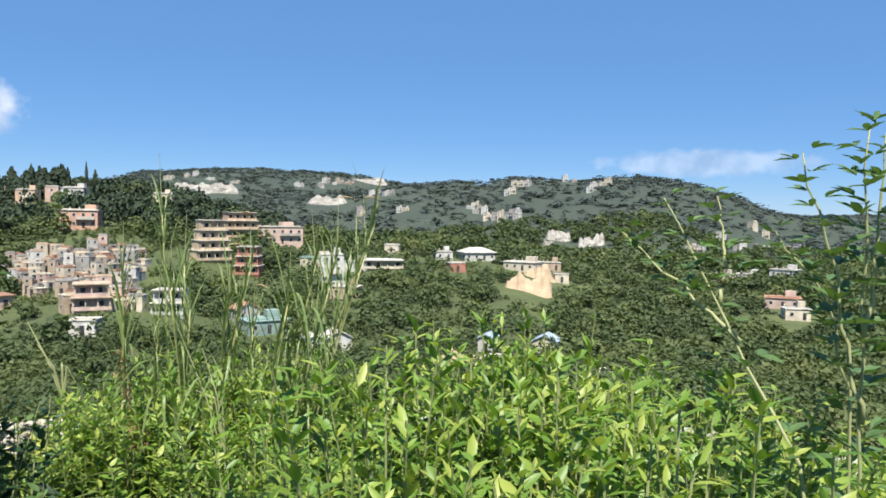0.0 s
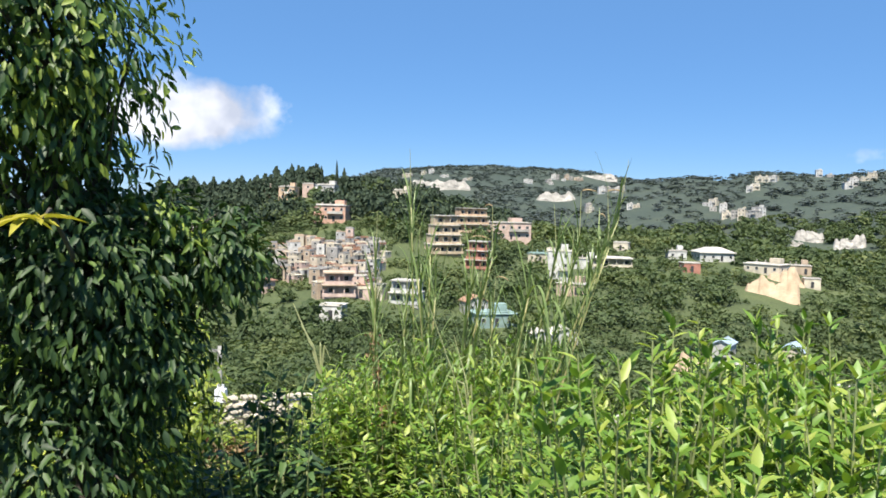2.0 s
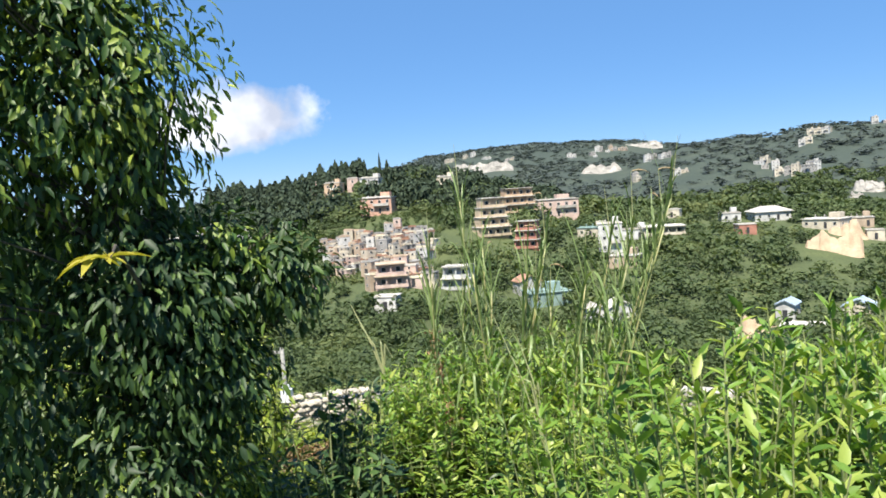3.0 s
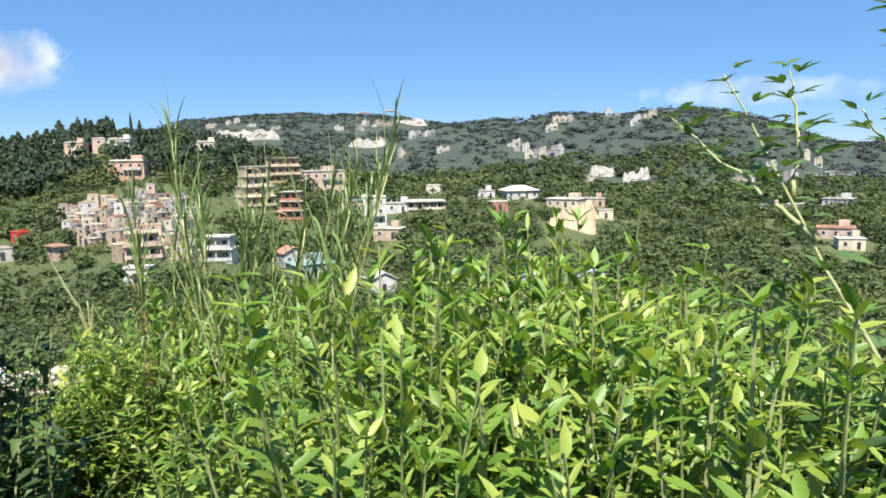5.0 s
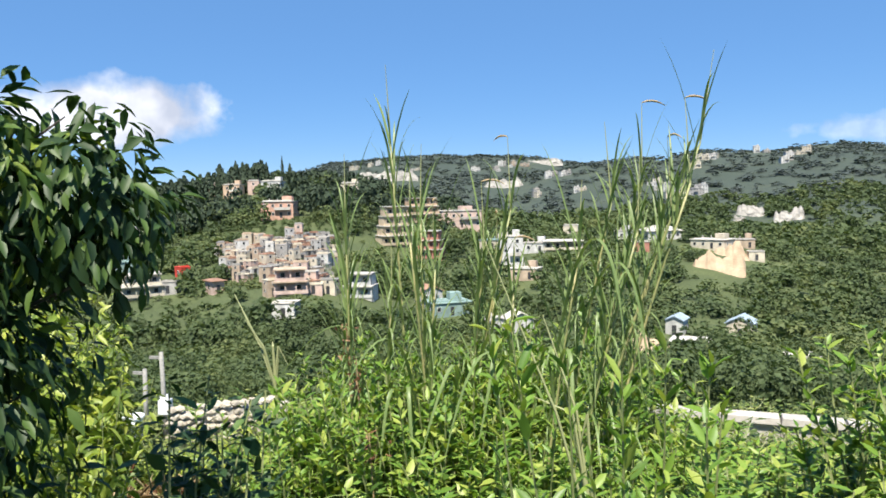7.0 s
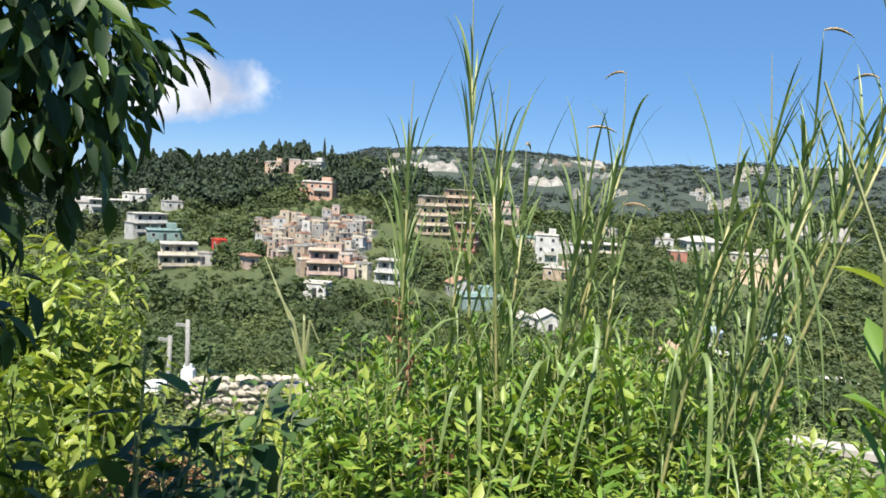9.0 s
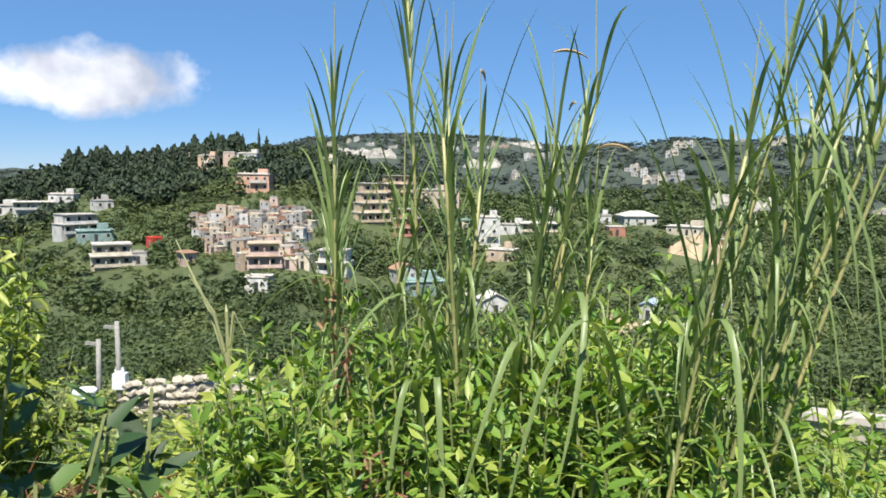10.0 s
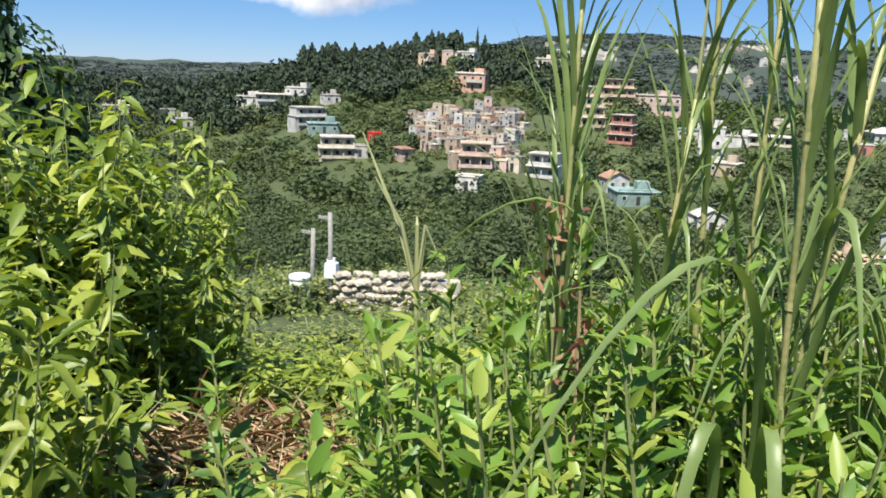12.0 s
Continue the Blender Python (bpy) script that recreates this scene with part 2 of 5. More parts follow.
def ribbon(points, widths, up=(0, 0, 1), fold=0.18):
    """A long blade with a folded midrib along points."""
    pts, w = np.asarray(points, float), np.asarray(widths, float)[:, None]
    ways = unit(np.gradient(pts, axis=0))
    side = unit(np.cross(ways, up))
    top = np.cross(side, ways)
    v = np.stack([pts - side * w / 2 + top * w * fold, pts, pts + side * w / 2 + top * w * fold], 1)
    f = []
    for i in range(len(pts) - 1):
        a, b = 3 * i, 3 * i + 3
        f += [(a, a + 1, b + 1, b), (a + 1, a + 2, b + 2, b + 1)]
    return [tuple(p) for p in v.reshape(-1, 3)], f


def height_at(x, y):
    return float(ground_height(x, y))


# ---- the lie of the land: crest lines of the hills round the valley (azimuth in degrees to the right of ahead, rise in degrees) ----
def lattice(ix, iy, seed):
    h = np.sin(ix * 127.1 + iy * 311.7 + seed * 74.7) * 43758.5453
    return h - np.floor(h)


def value_noise(x, y, seed=0):
    x, y = np.asarray(x, float), np.asarray(y, float)
    ix, iy = np.floor(x), np.floor(y)
    fx, fy = x - ix, y - iy
    fx, fy = fx * fx * (3 - 2 * fx), fy * fy * (3 - 2 * fy)
    a, b = lattice(ix, iy, seed), lattice(ix + 1, iy, seed)
    c, d = lattice(ix, iy + 1, seed), lattice(ix + 1, iy + 1, seed)
    return (a + (b - a) * fx) * (1 - fy) + (c + (d - c) * fx) * fy - 0.5


def fbm(x, y, seed=0, octaves=4):
    total, size = 0, 1.0
    for n in range(octaves):
        total = total + size * value_noise(x * 2**n, y * 2**n, seed + n)
        size *= 0.5
    return total


EYE_Z = 1.5
FAR_RIDGE = ((-180, 0.2), (-60, -0.2), (-48, -0.4), (-40, -0.2), (-30, 1.2), (-26, 1.7), (-22, 2.4), (-17, 2.85), (-14, 2.95), (-8, 2.7), (-3, 2.05), (2, 1.5), (10, 0.5), (180, 0.2))
RIGHT_HILL = ((-180, -1.5), (-40, -1.5), (-14, -0.2), (-6, 1.6), (-2, 2.15), (1, 2.5), (3, 2.35), (5, 2.85), (9, 2.65), (14.5, 3.0), (16.2, 2.9), (18.4, 2.4), (20.2, 1.75), (21.7, 1.15), (23.4, 0.35), (26, -0.2), (32, -0.8), (60, -1.5), (180, -1.5))
WOODED_HILL = ((-180, -3.0), (-60, -2.8), (-50, -2.4), (-43, -1.9), (-38, -0.5), (-33, -0.1), (-29, 0.5), (-25, 0.7), (-20, 0.3), (-15, -0.6), (-10, -2.0), (-5, -3.2), (5, -4.5), (180, -4.5))
SPUR = ((-180, -6), (-22, -6), (-15, -3.6), (-8, -3.4), (-4, -2.9), (1, -3.3), (6, -3.8), (10, -4.8), (15, -5.4), (24, -4.9), (40, -5.5), (180, -6))
SLOPE = ((0, 0.22), (1.2, 0.15), (2.6, -0.28), (4, -0.7), (6, -1.1), (10, -2.2), (15, -3.35), (19, -3.9), (30, -7.2), (50, -13), (100, -23.5), (150, -30), (200, -33), (300, -34), (500, -33), (800, -28), (2500, -10), (5000, 0))


def crest(az, d, table, far, front, back, soft):
    a = np.array(table, float)
    top = EYE_Z + far * np.tan(np.radians(np.interp(az, a[:, 0], a[:, 1])))
    u = d - far
    away = np.sqrt(u * u + soft * soft) - soft
    return top - np.where(u < 0, front, back) * away


def ground_height(x, y):
    x, y = np.asarray(x, float), np.asarray(y, float)
    d, az = np.hypot(x, y) + 1e-6, np.degrees(np.arctan2(x, y))
    s = np.array(SLOPE, float)
    base = np.interp(d, s[:, 0], s[:, 1])
    layers = [base, crest(az, d, FAR_RIDGE, 1700, 0.13, 0.12, 150), crest(az, d, RIGHT_HILL, 1200, 0.155, 0.15, 120),
              crest(az, d, WOODED_HILL, 390, 0.15, 0.09, 30), crest(az, d, SPUR, 300, 0.12, 0.06, 30)]
    k = np.clip(d * 0.012, 0.05, 4.0)
    top = np.maximum.reduce(layers)
    z = top + k * np.log(sum(np.exp(np.clip((h - top) / k, -50, 0)) for h in layers)) - k * np.where(d < 100, 0, 0.1)
    z = z + 0.55 * np.exp(-((x + 3.45) ** 2 + (y - 4.25) ** 2) / 1.3)
    rough = np.clip((d - 60) / 300, 0, 1)
    return z + rough * (5 * fbm(x / 90, y / 90, 3) + 0.008 * d * fbm(x / 260, y / 260, 9)) + 0.06 * np.clip(d / 4, 0, 1) * fbm(x * 0.8, y * 0.8, 5)


def polar(az, d):
    return d * math.sin(radians(az)), d * math.cos(radians(az))


# ---- ground: one sheet to the horizon ----
def make_ground():
    az = np.radians(np.concatenate([np.arange(-180, -66, 4.0), np.arange(-66, 46, 0.34), np.arange(46, 180, 4.0)]))
    rad = np.concatenate([[0.25], np.geomspace(0.5, 4700, 260)])
    a, r = np.meshgrid(az, rad)
    x, y = r * np.sin(a), r * np.cos(a)
    z = ground_height(x, y)
    n, k = len(az), len(rad)
    v = np.concatenate([np.stack([x, y, z], -1).reshape(-1, 3), [[0, 0, height_at(0, 0)]]])
    i, j = np.meshgrid(np.arange(k - 1), np.arange(n), indexing="ij")
    j2 = (j + 1) % n
    quads = np.stack([i * n + j, (i + 1) * n + j, (i + 1) * n + j2, i * n + j2], -1).reshape(-1, 4)
    jj = np.arange(n)
    tris = np.stack([np.full(n, n * k), jj, (jj + 1) % n], -1)
    m, nn, l, p = blank("grassy hillside hazed far off")
    big, mid, fine = noise_node(nn, l, 0.012, 5), noise_node(nn, l, 0.09, 6), noise_node(nn, l, 1.7, 6)
    # tones of the far ground, with blue-grey haze put into the colour
    hazed_tones = ramp_node(nn, ((0.30, (0.032, 0.048, 0.042)), (0.5, (0.044, 0.063, 0.052)), (0.66, (0.066, 0.082, 0.060)), (0.8, (0.12, 0.108, 0.08))))
    r2 = ramp_node(nn, ((0.3, (0.55, 0.58, 0.5)), (0.7, (1.15, 1.1, 1.0))))
    add = nn.new("ShaderNodeMath")
    add.operation = "MULTIPLY_ADD"
    add.inputs[1].default_value = 0.5
    half = nn.new("ShaderNodeMath")
    half.operation = "MULTIPLY"
    half.inputs[1].default_value = 0.5
    l.new(mid.outputs["Fac"], half.inputs[0])
    l.new(big.outputs["Fac"], add.inputs[0])
    l.new(half.outputs[0], add.inputs[2])
    l.new(add.outputs[0], hazed_tones.inputs["Fac"])
    l.new(fine.outputs["Fac"], r2.inputs["Fac"])
    mul = nn.new("ShaderNodeMix")
    mul.data_type, mul.blend_type = "RGBA", "MULTIPLY"
    mul.inputs["Factor"].default_value = 1.0
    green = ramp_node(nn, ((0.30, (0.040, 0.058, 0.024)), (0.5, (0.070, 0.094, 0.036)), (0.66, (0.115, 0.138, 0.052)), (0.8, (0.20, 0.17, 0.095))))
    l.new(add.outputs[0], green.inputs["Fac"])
    # green passes into the hazed tones between 380 and 640 m
    where, reach, span, haze_blend = nn.new("ShaderNodeTexCoord"), nn.new("ShaderNodeVectorMath"), nn.new("ShaderNodeMapRange"), nn.new("ShaderNodeMix")
    reach.operation, haze_blend.data_type = "LENGTH", "RGBA"
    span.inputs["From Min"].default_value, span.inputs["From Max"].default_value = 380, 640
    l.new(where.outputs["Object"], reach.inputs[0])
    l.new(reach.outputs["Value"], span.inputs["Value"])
    l.new(span.outputs["Result"], haze_blend.inputs["Factor"])
    l.new(green.outputs["Color"], haze_blend.inputs["A"])
    l.new(hazed_tones.outputs["Color"], haze_blend.inputs["B"])
    l.new(haze_blend.outputs["Result"], mul.inputs["A"])
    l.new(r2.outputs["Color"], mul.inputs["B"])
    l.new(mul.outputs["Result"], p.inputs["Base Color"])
    p.inputs["Roughness"].default_value = 0.95
    b = nn.new("ShaderNodeBump")
    b.inputs["Strength"].default_value, b.inputs["Distance"].default_value = 0.5, 0.05
    l.new(fine.outputs["Fac"], b.inputs["Height"])
    l.new(b.outputs["Normal"], p.inputs["Normal"])
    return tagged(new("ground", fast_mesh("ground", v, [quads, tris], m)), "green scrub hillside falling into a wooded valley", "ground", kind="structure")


make_ground()


# ---- cloud bank far behind the hills ----
def cloud(name, az, el, wide, tall, seed, label, far=3900.0, density=1.0):
    x, y = polar(az, far)
    z = EYE_Z + far * math.tan(radians(el))
    w, h = far * math.tan(radians(wide)), far * math.tan(radians(tall))
    n = 24
    v = [((i / n - 0.5) * w, 0, (j / n - 0.5) * h) for j in range(n + 1) for i in range(n + 1)]
    f = [(j * (n + 1) + i, j * (n + 1) + i + 1, (j + 1) * (n + 1) + i + 1, (j + 1) * (n + 1) + i) for j in range(n) for i in range(n)]
    m, nn, l, p = blank("cloud vapour " + name)
    nn.remove(p)
    co, mp = nn.new("ShaderNodeTexCoord"), nn.new("ShaderNodeMapping")
    mp.inputs["Scale"].default_value = (2.2 / w, 1, 2.2 / h)
    l.new(co.outputs["Object"], mp.inputs["Vector"])
    ln = nn.new("ShaderNodeVectorMath")
    ln.operation = "LENGTH"
    t = nn.new("ShaderNodeTexNoise")
    t.inputs["Scale"].default_value, t.inputs["Detail"].default_value, t.inputs["Roughness"].default_value = 2.4, 6, 0.55
    mp2 = nn.new("ShaderNodeMapping")
    mp2.inputs["Location"].default_value = (seed, seed * 0.7, 0)
    mp2.inputs["Scale"].default_value = (1 / h, 1 / h, 1 / h)
    l.new(co.outputs["Object"], mp2.inputs["Vector"])
    l.new(mp2.outputs["Vector"], t.inputs["Vector"])
    l.new(mp.outputs["Vector"], ln.inputs[0])
    sub = nn.new("ShaderNodeMath")
    sub.operation = "MULTIPLY_ADD"
    sub.inputs[1].default_value = 0.95
    l.new(t.outputs["Fac"], sub.inputs[0])
    inv = nn.new("ShaderNodeMath")
    inv.operation = "SUBTRACT"
    inv.inputs[0].default_value = 0.30
    l.new(ln.outputs["Value"], inv.inputs[1])
    l.new(inv.outputs[0], sub.inputs[2])
    edge = ramp_node(nn, ((0.0, (0, 0, 0)), (0.32, (1, 1, 1))))
    l.new(sub.outputs[0], edge.inputs["Fac"])
    em, tr, ms = nn.new("ShaderNodeEmission"), nn.new("ShaderNodeBsdfTransparent"), nn.new("ShaderNodeMixShader")
    shade = ramp_node(nn, ((0.36, (0.42, 0.46, 0.56)), (0.62, (0.86, 0.87, 0.92))))
    t2 = nn.new("ShaderNodeTexNoise")
    t2.inputs["Scale"].default_value, t2.inputs["Detail"].default_value = 1.5, 4
    l.new(mp2.outputs["Vector"], t2.inputs["Vector"])
    l.new(t2.outputs["Fac"], shade.inputs["Fac"])
    l.new(shade.outputs["Color"], em.inputs["Color"])
    em.inputs["Strength"].default_value = 0.72
    dm = nn.new("ShaderNodeMath")
    dm.operation = "MULTIPLY"
    dm.inputs[1].default_value = density
    l.new(edge.outputs["Color"], dm.inputs[0])
    l.new(dm.outputs[0], ms.inputs["Fac"])
    l.new(tr.outputs["BSDF"], ms.inputs[1])
    l.new(em.outputs["Emission"], ms.inputs[2])
    l.new(ms.outputs["Shader"], nn["Material Output"].inputs["Surface"])
    ob = tagged(new(name, mesh_of(name, v, f, m)), label, "cloud", kind="structure")
    ob.matrix_basis = pose(x, y, z, 0, 0, -az)
    return ob


cloud("backdrop", -37.0, 6.4, 19, 8.0, 3.1, "white cumulus cloud in the blue sky")
cloud("backdrop", 19.0, 4.0, 22, 3.2, 8.4, "thin low band of white cloud", density=0.30)


# ---- houses ----
WINDOW_MESH = mesh_of("window", *merged(box(1.1, 0.10, 0.12, 0, 0, 0), box(1.1, 0.10, 0.10, 0, 0, 1.1), box(0.1, 0.10, 0.98, -0.5, 0, 0.12), box(0.1, 0.10, 0.98, 0.5, 0, 0.12)), PAINTS["white"])
PANE_MESH = mesh_of("pane", *box(0.9, 0.04, 0.98, 0, 0.0, 0.12), GLASS_DARK)
DOOR_MESH = mesh_of("door", *box(0.95, 0.08, 2.05), TANK)
FOOTPRINTS = []


def window_at(root, x, y, z, turn, scale=1.0):
    w = part("window", WINDOW_MESH, root, place=pose(x, y, z, 0, 0, turn) @ Matrix.Diagonal((scale, 1, scale, 1)))
    part("pane", PANE_MESH, w)


def house(x, y, w, d, floors, yaw, paint, roof, kind, label, floor_height=3.0, windows=True):
    z = height_at(x, y)
    FOOTPRINTS.append((x, y, w))
    root = thing("house", label, "house", pose(x, y, z, 0, 0, yaw))
    fh, wall, cap = floor_height, PAINTS[paint], PAINTS[roof]
    top = floors * fh
    foot = 3.5
    if kind == "terrace":
        # each floor is set back a little behind an open gallery with slab edge, posts and parapet
        for n in range(floors):
            k = 1 - 0.10 * n
            part("wall", mesh_of("wall", *box(w * k, d * 0.8 * k, fh + (foot if n == 0 else 0), 0, d * 0.1 * k, n * fh - (foot if n == 0 else 0)), wall), root)
            part("floor_slab", mesh_of("floor_slab", *box(w * k + 0.5, d * k + 0.6, 0.28, 0, -0.05 * d, (n + 1) * fh - 0.14), cap), root)
            part("parapet", mesh_of("parapet", *box(w * k + 0.3, 0.16, 0.85, 0, -d * 0.55 * k - 0.1, n * fh + 0.14 if n else 0.1), wall), root)
            posts = max(2, int(w * k / 2.6))
            for i in range(posts + 1):
                part("post", mesh_of("post", *box(0.28, 0.28, fh - 0.16, (i / posts - 0.5) * (w * k - 0.4), -d * 0.5 * k, n * fh + 0.02), wall), root)
            cols = max(1, int(w * k / 2.8))
            for i in range(cols):
                window_at(root, ((i + 0.5) / cols - 0.5) * w * k, -d * 0.3 * k - 0.04, n * fh + 0.9, 0, min(1.4, fh / 2.7))
    else:
        part("wall", mesh_of("wall", *box(w, d, top + foot, 0, 0, -foot), wall), root)
        if kind == "flat":
            part("roof", mesh_of("roof", *merged(box(w + min(0.7, w * 0.06), d + min(0.7, w * 0.06), 0.2, 0, 0, top), box(w * 0.9, 0.15, 0.4, 0, -d * 0.4, top + 0.2)), cap), root)
        elif kind == "gable":
            v = [(-w / 2 - 0.3, -d / 2 - 0.4, top), (w / 2 + 0.3, -d / 2 - 0.4, top), (w / 2 + 0.3, d / 2 + 0.4, top), (-w / 2 - 0.3, d / 2 + 0.4, top), (0, -d / 2 - 0.4, top + w * 0.28), (0, d / 2 + 0.4, top + w * 0.28)]
            v += [(a, b, c + 0.18) for a, b, c in v]
            f = [(0, 4, 5, 3), (1, 2, 5, 4), (6, 9, 11, 10), (7, 10, 11, 8), (0, 3, 9, 6), (1, 7, 8, 2), (0, 6, 10, 4), (4, 10, 7, 1), (3, 5, 11, 9), (5, 2, 8, 11)]
            part("roof", mesh_of("roof", v, f, cap), root)
            g = [(-w / 2, 0, top), (w / 2, 0, top), (0, 0, top + w * 0.27)]
            gv = [(a, s * (d / 2 - 0.02), c) for s in (-1, 1) for a, b, c in g]
            part("gable", mesh_of("gable", gv, [(0, 1, 2), (5, 4, 3), (0, 3, 4, 1), (1, 4, 5, 2), (2, 5, 3, 0)], wall), root)
        else:
            part("roof", mesh_of("roof", *merged(box(w + 1.2, d + 1.2, 0.2, 0, 0, top), box(w + 1.0, d + 1.0, w * 0.14, 0, 0, top + 0.2, 0.35)), cap), root)
        cols = max(1, int(w / 3.0))
        rows = max(1, int(d / 3.4))
        for n in range(floors if windows else 0):
            for i in range(cols):
                if n == 0 and i == cols // 2 and floors < 3:
                    part("door", DOOR_MESH, root, place=pose(((i + 0.5) / cols - 0.5) * w, -d / 2 - 0.03, 0.02))
                else:
                    window_at(root, ((i + 0.5) / cols - 0.5) * w, -d / 2 - 0.03, n * fh + 0.95, 0, min(1.5, fh / 3))
            for i in range(rows):
                for s in (-1, 1):
                    window_at(root, s * (w / 2 + 0.03), ((i + 0.5) / rows - 0.5) * d, n * fh + 0.95, 90, min(1.5, fh / 3))
        if kind == "flat" and w > 6:
            part("roof_room", mesh_of("roof_room", *box(w * 0.3, d * 0.35, 1.9, w * 0.22, d * 0.15, top + 0.2), wall), root, "unfinished roof room")
            for px in (-0.4, -0.15):
                part("roof_post", mesh_of("roof_post", *box(0.25, 0.25, 1.0, w * px, d * 0.3, top + 0.2), cap), root)
        if floors > 1 and w > 6:
            part("balcony", mesh_of("balcony", *merged(box(w * 0.5, 1.2, 0.16, w * 0.18, -d / 2 - 0.6, fh - 0.08), box(w * 0.5, 0.1, 0.8, w * 0.18, -d / 2 - 1.14, fh + 0.08)), cap), root)
    return root


house(-126.1, 258.4, 12.1, 9.5, 2, 11, "salmon", "roof", "flat", "salmon painted two-storey house with a wide pale flat roof", 3.0)
house(-173.7, 309.7, 7.7, 6.1, 2, 7, "orange", "roof", "flat", "small orange house below the hilltop trees", 3.0)
house(-193.4, 326.3, 7.8, 6.0, 2, 25, "pink", "roof", "flat", "small pink house on the wooded hilltop", 3.0)
house(-168.5, 320.6, 5.5, 6.0, 2, 8, "pink", "roof", "flat", "small pink house on the wooded hilltop", 3.0)
house(-158.9, 320.2, 9.5, 7.5, 2, 2, "white", "roof", "flat", "low white house with pale roof on the hilltop", 2.8)
house(-127.3, 336.5, 8.8, 7.0, 2, 15, "cream", "roof", "flat", "cream two-storey house among dark trees", 3.0)
house(-77.6, 245.9, 11.3, 7.4, 4, 41, "yellow", "roof", "terrace", "tall yellow ochre house with stacked open terraces", 3.3)
house(-84.6, 305.9, 14.3, 10.4, 3, 32, "orange", "roof", "terrace", "orange ochre apartment house with open balconies", 3.4)
house(-72.6, 324.4, 17.9, 14.1, 2, 27, "pink", "roof", "flat", "long pink house with a flat roof on a terrace", 3.6)
house(-62.6, 238.2, 7.8, 6.2, 3, -1, "red", "roof", "terrace", "red house with three balconied floors", 3.0)
house(-36.1, 238.7, 7.3, 5.8, 3, 11, "white", "roof", "flat", "tall white house with small dark windows", 3.0)
house(-30.3, 257.8, 7.9, 6.2, 1, -6, "white", "roof", "flat", "low white annex with flat roof", 3.0)
house(-28.7, 218.2, 8.0, 6.3, 1, -11, "tan", "roof", "flat", "low tan house below a white one", 3.0)
house(-45.3, 264.4, 9.7, 7.7, 1, -12, "cream", "teal", "flat", "low house with a faded green roof", 3.0)
house(-65.9, 178.6, 7.6, 6.0, 2, 4, "white", "roof", "terrace", "white two-storey house with dark openings", 3.0)
house(-51.0, 189.4, 6.0, 5.0, 1, 39, "white", "rust", "gable", "white house with a rusty tin roof", 3.0)
house(-44.0, 181.4, 10.3, 8.1, 1, 32, "teal", "teal", "flat", "long low teal building among trees", 3.0)
house(-29.0, 163.8, 3.6, 5.0, 1, 27, "white", "roof", "gable", "small white gabled house", 3.0)
house(-23.8, 164.6, 5.8, 5.0, 1, 25, "white", "roof", "gable", "small white gabled house", 3.0)
house(-73.1, 150.6, 5.1, 5.0, 1, 9, "white", "roof", "flat", "low white house at the foot of the hill", 3.0)
house(-21.2, 303.4, 5.7, 5.0, 1, -7, "cream", "roof", "flat", "small cream house among trees", 3.0)
house(-21.8, 260.4, 13.2, 10.4, 1, 12, "cream", "roof", "terrace", "long pale house with a colonnade", 3.0)
house(-0.6, 301.1, 7.0, 5.5, 1, 13, "white", "roof", "flat", "small white house among trees", 3.0)
house(13.1, 304.8, 13.2, 10.4, 1, 17, "white", "roof", "hip", "white house with a wide pale hipped roof", 3.0)
house(4.2, 269.1, 5.8, 5.0, 1, 20, "red", "roof", "flat", "small red-walled house among the trees", 3.0)
house(30.6, 285.9, 12.5, 9.8, 1, -29, "cream", "roof", "flat", "cream house on a terrace above bare earth", 3.0)
house(43.1, 300.0, 7.4, 5.9, 1, -2, "tan", "roof", "flat", "small tan house beside bare earth", 3.0)
house(43.6, 276.6, 5.1, 5.0, 1, 1, "cream", "roof", "flat", "small cream house among trees", 3.0)
house(-80.4, 168.5, 8.0, 6.5, 2, 26, "pink", "tan", "terrace", "long pink building with round arcades", 3.0)
house(-227.5, 248.1, 14.5, 11.5, 1, 24, "white", "roof", "flat", "long white house on the wooded slope", 3.0)
house(-210.4, 245.9, 13.9, 11.0, 1, 39, "white", "roof", "terrace", "long white house with shaded veranda", 3.0)
house(-201.2, 250.8, 9.2, 7.3, 1, 16, "white", "roof", "flat", "white house among tall trees", 3.0)
house(-163.6, 208.5, 11.0, 8.7, 2, 62, "white", "roof", "terrace", "white two-storey house with columns", 3.0)
house(-177.2, 239.9, 6.4, 5.1, 1, 57, "white", "roof", "flat", "small white house among tall trees", 3.0)
house(-127.0, 175.2, 10.2, 8.1, 2, 39, "cream", "roof", "terrace", "large pale two-storey house with open terraces", 3.0)
house(-120.5, 178.0, 4.6, 5.0, 1, 23, "grey", "roof", "flat", "grey block house beside a larger one", 3.0)
house(-125.5, 192.2, 2.6, 5.0, 1, 56, "scarlet", "scarlet", "flat", "small hut under a scarlet tarpaulin", 3.0)
house(-150.2, 199.7, 10.0, 7.9, 1, 41, "teal", "teal", "flat", "low teal-roofed shed on the slope", 3.0)
house(-104.6, 174.4, 3.2, 5.0, 1, 52, "pink", "rust", "hip", "small pink house with tiered rusty roof", 3.0)
house(-222.2, 207.4, 6.5, 5.2, 1, 66, "white", "roof", "flat", "small white house on the far slope", 3.0)
house(-262.1, 210.7, 9.6, 7.6, 1, 52, "cream", "roof", "flat", "cream house on the far slope", 3.0)
house(-236.9, 214.0, 5.9, 5.0, 1, 43, "grey", "roof", "flat", "grey block house on the far slope", 3.0)
house(190.1, 573.2, 7.2, 8.4, 1, -34, "cream", "roof", "flat", "white house at the foot of the dark hill", 3.0)
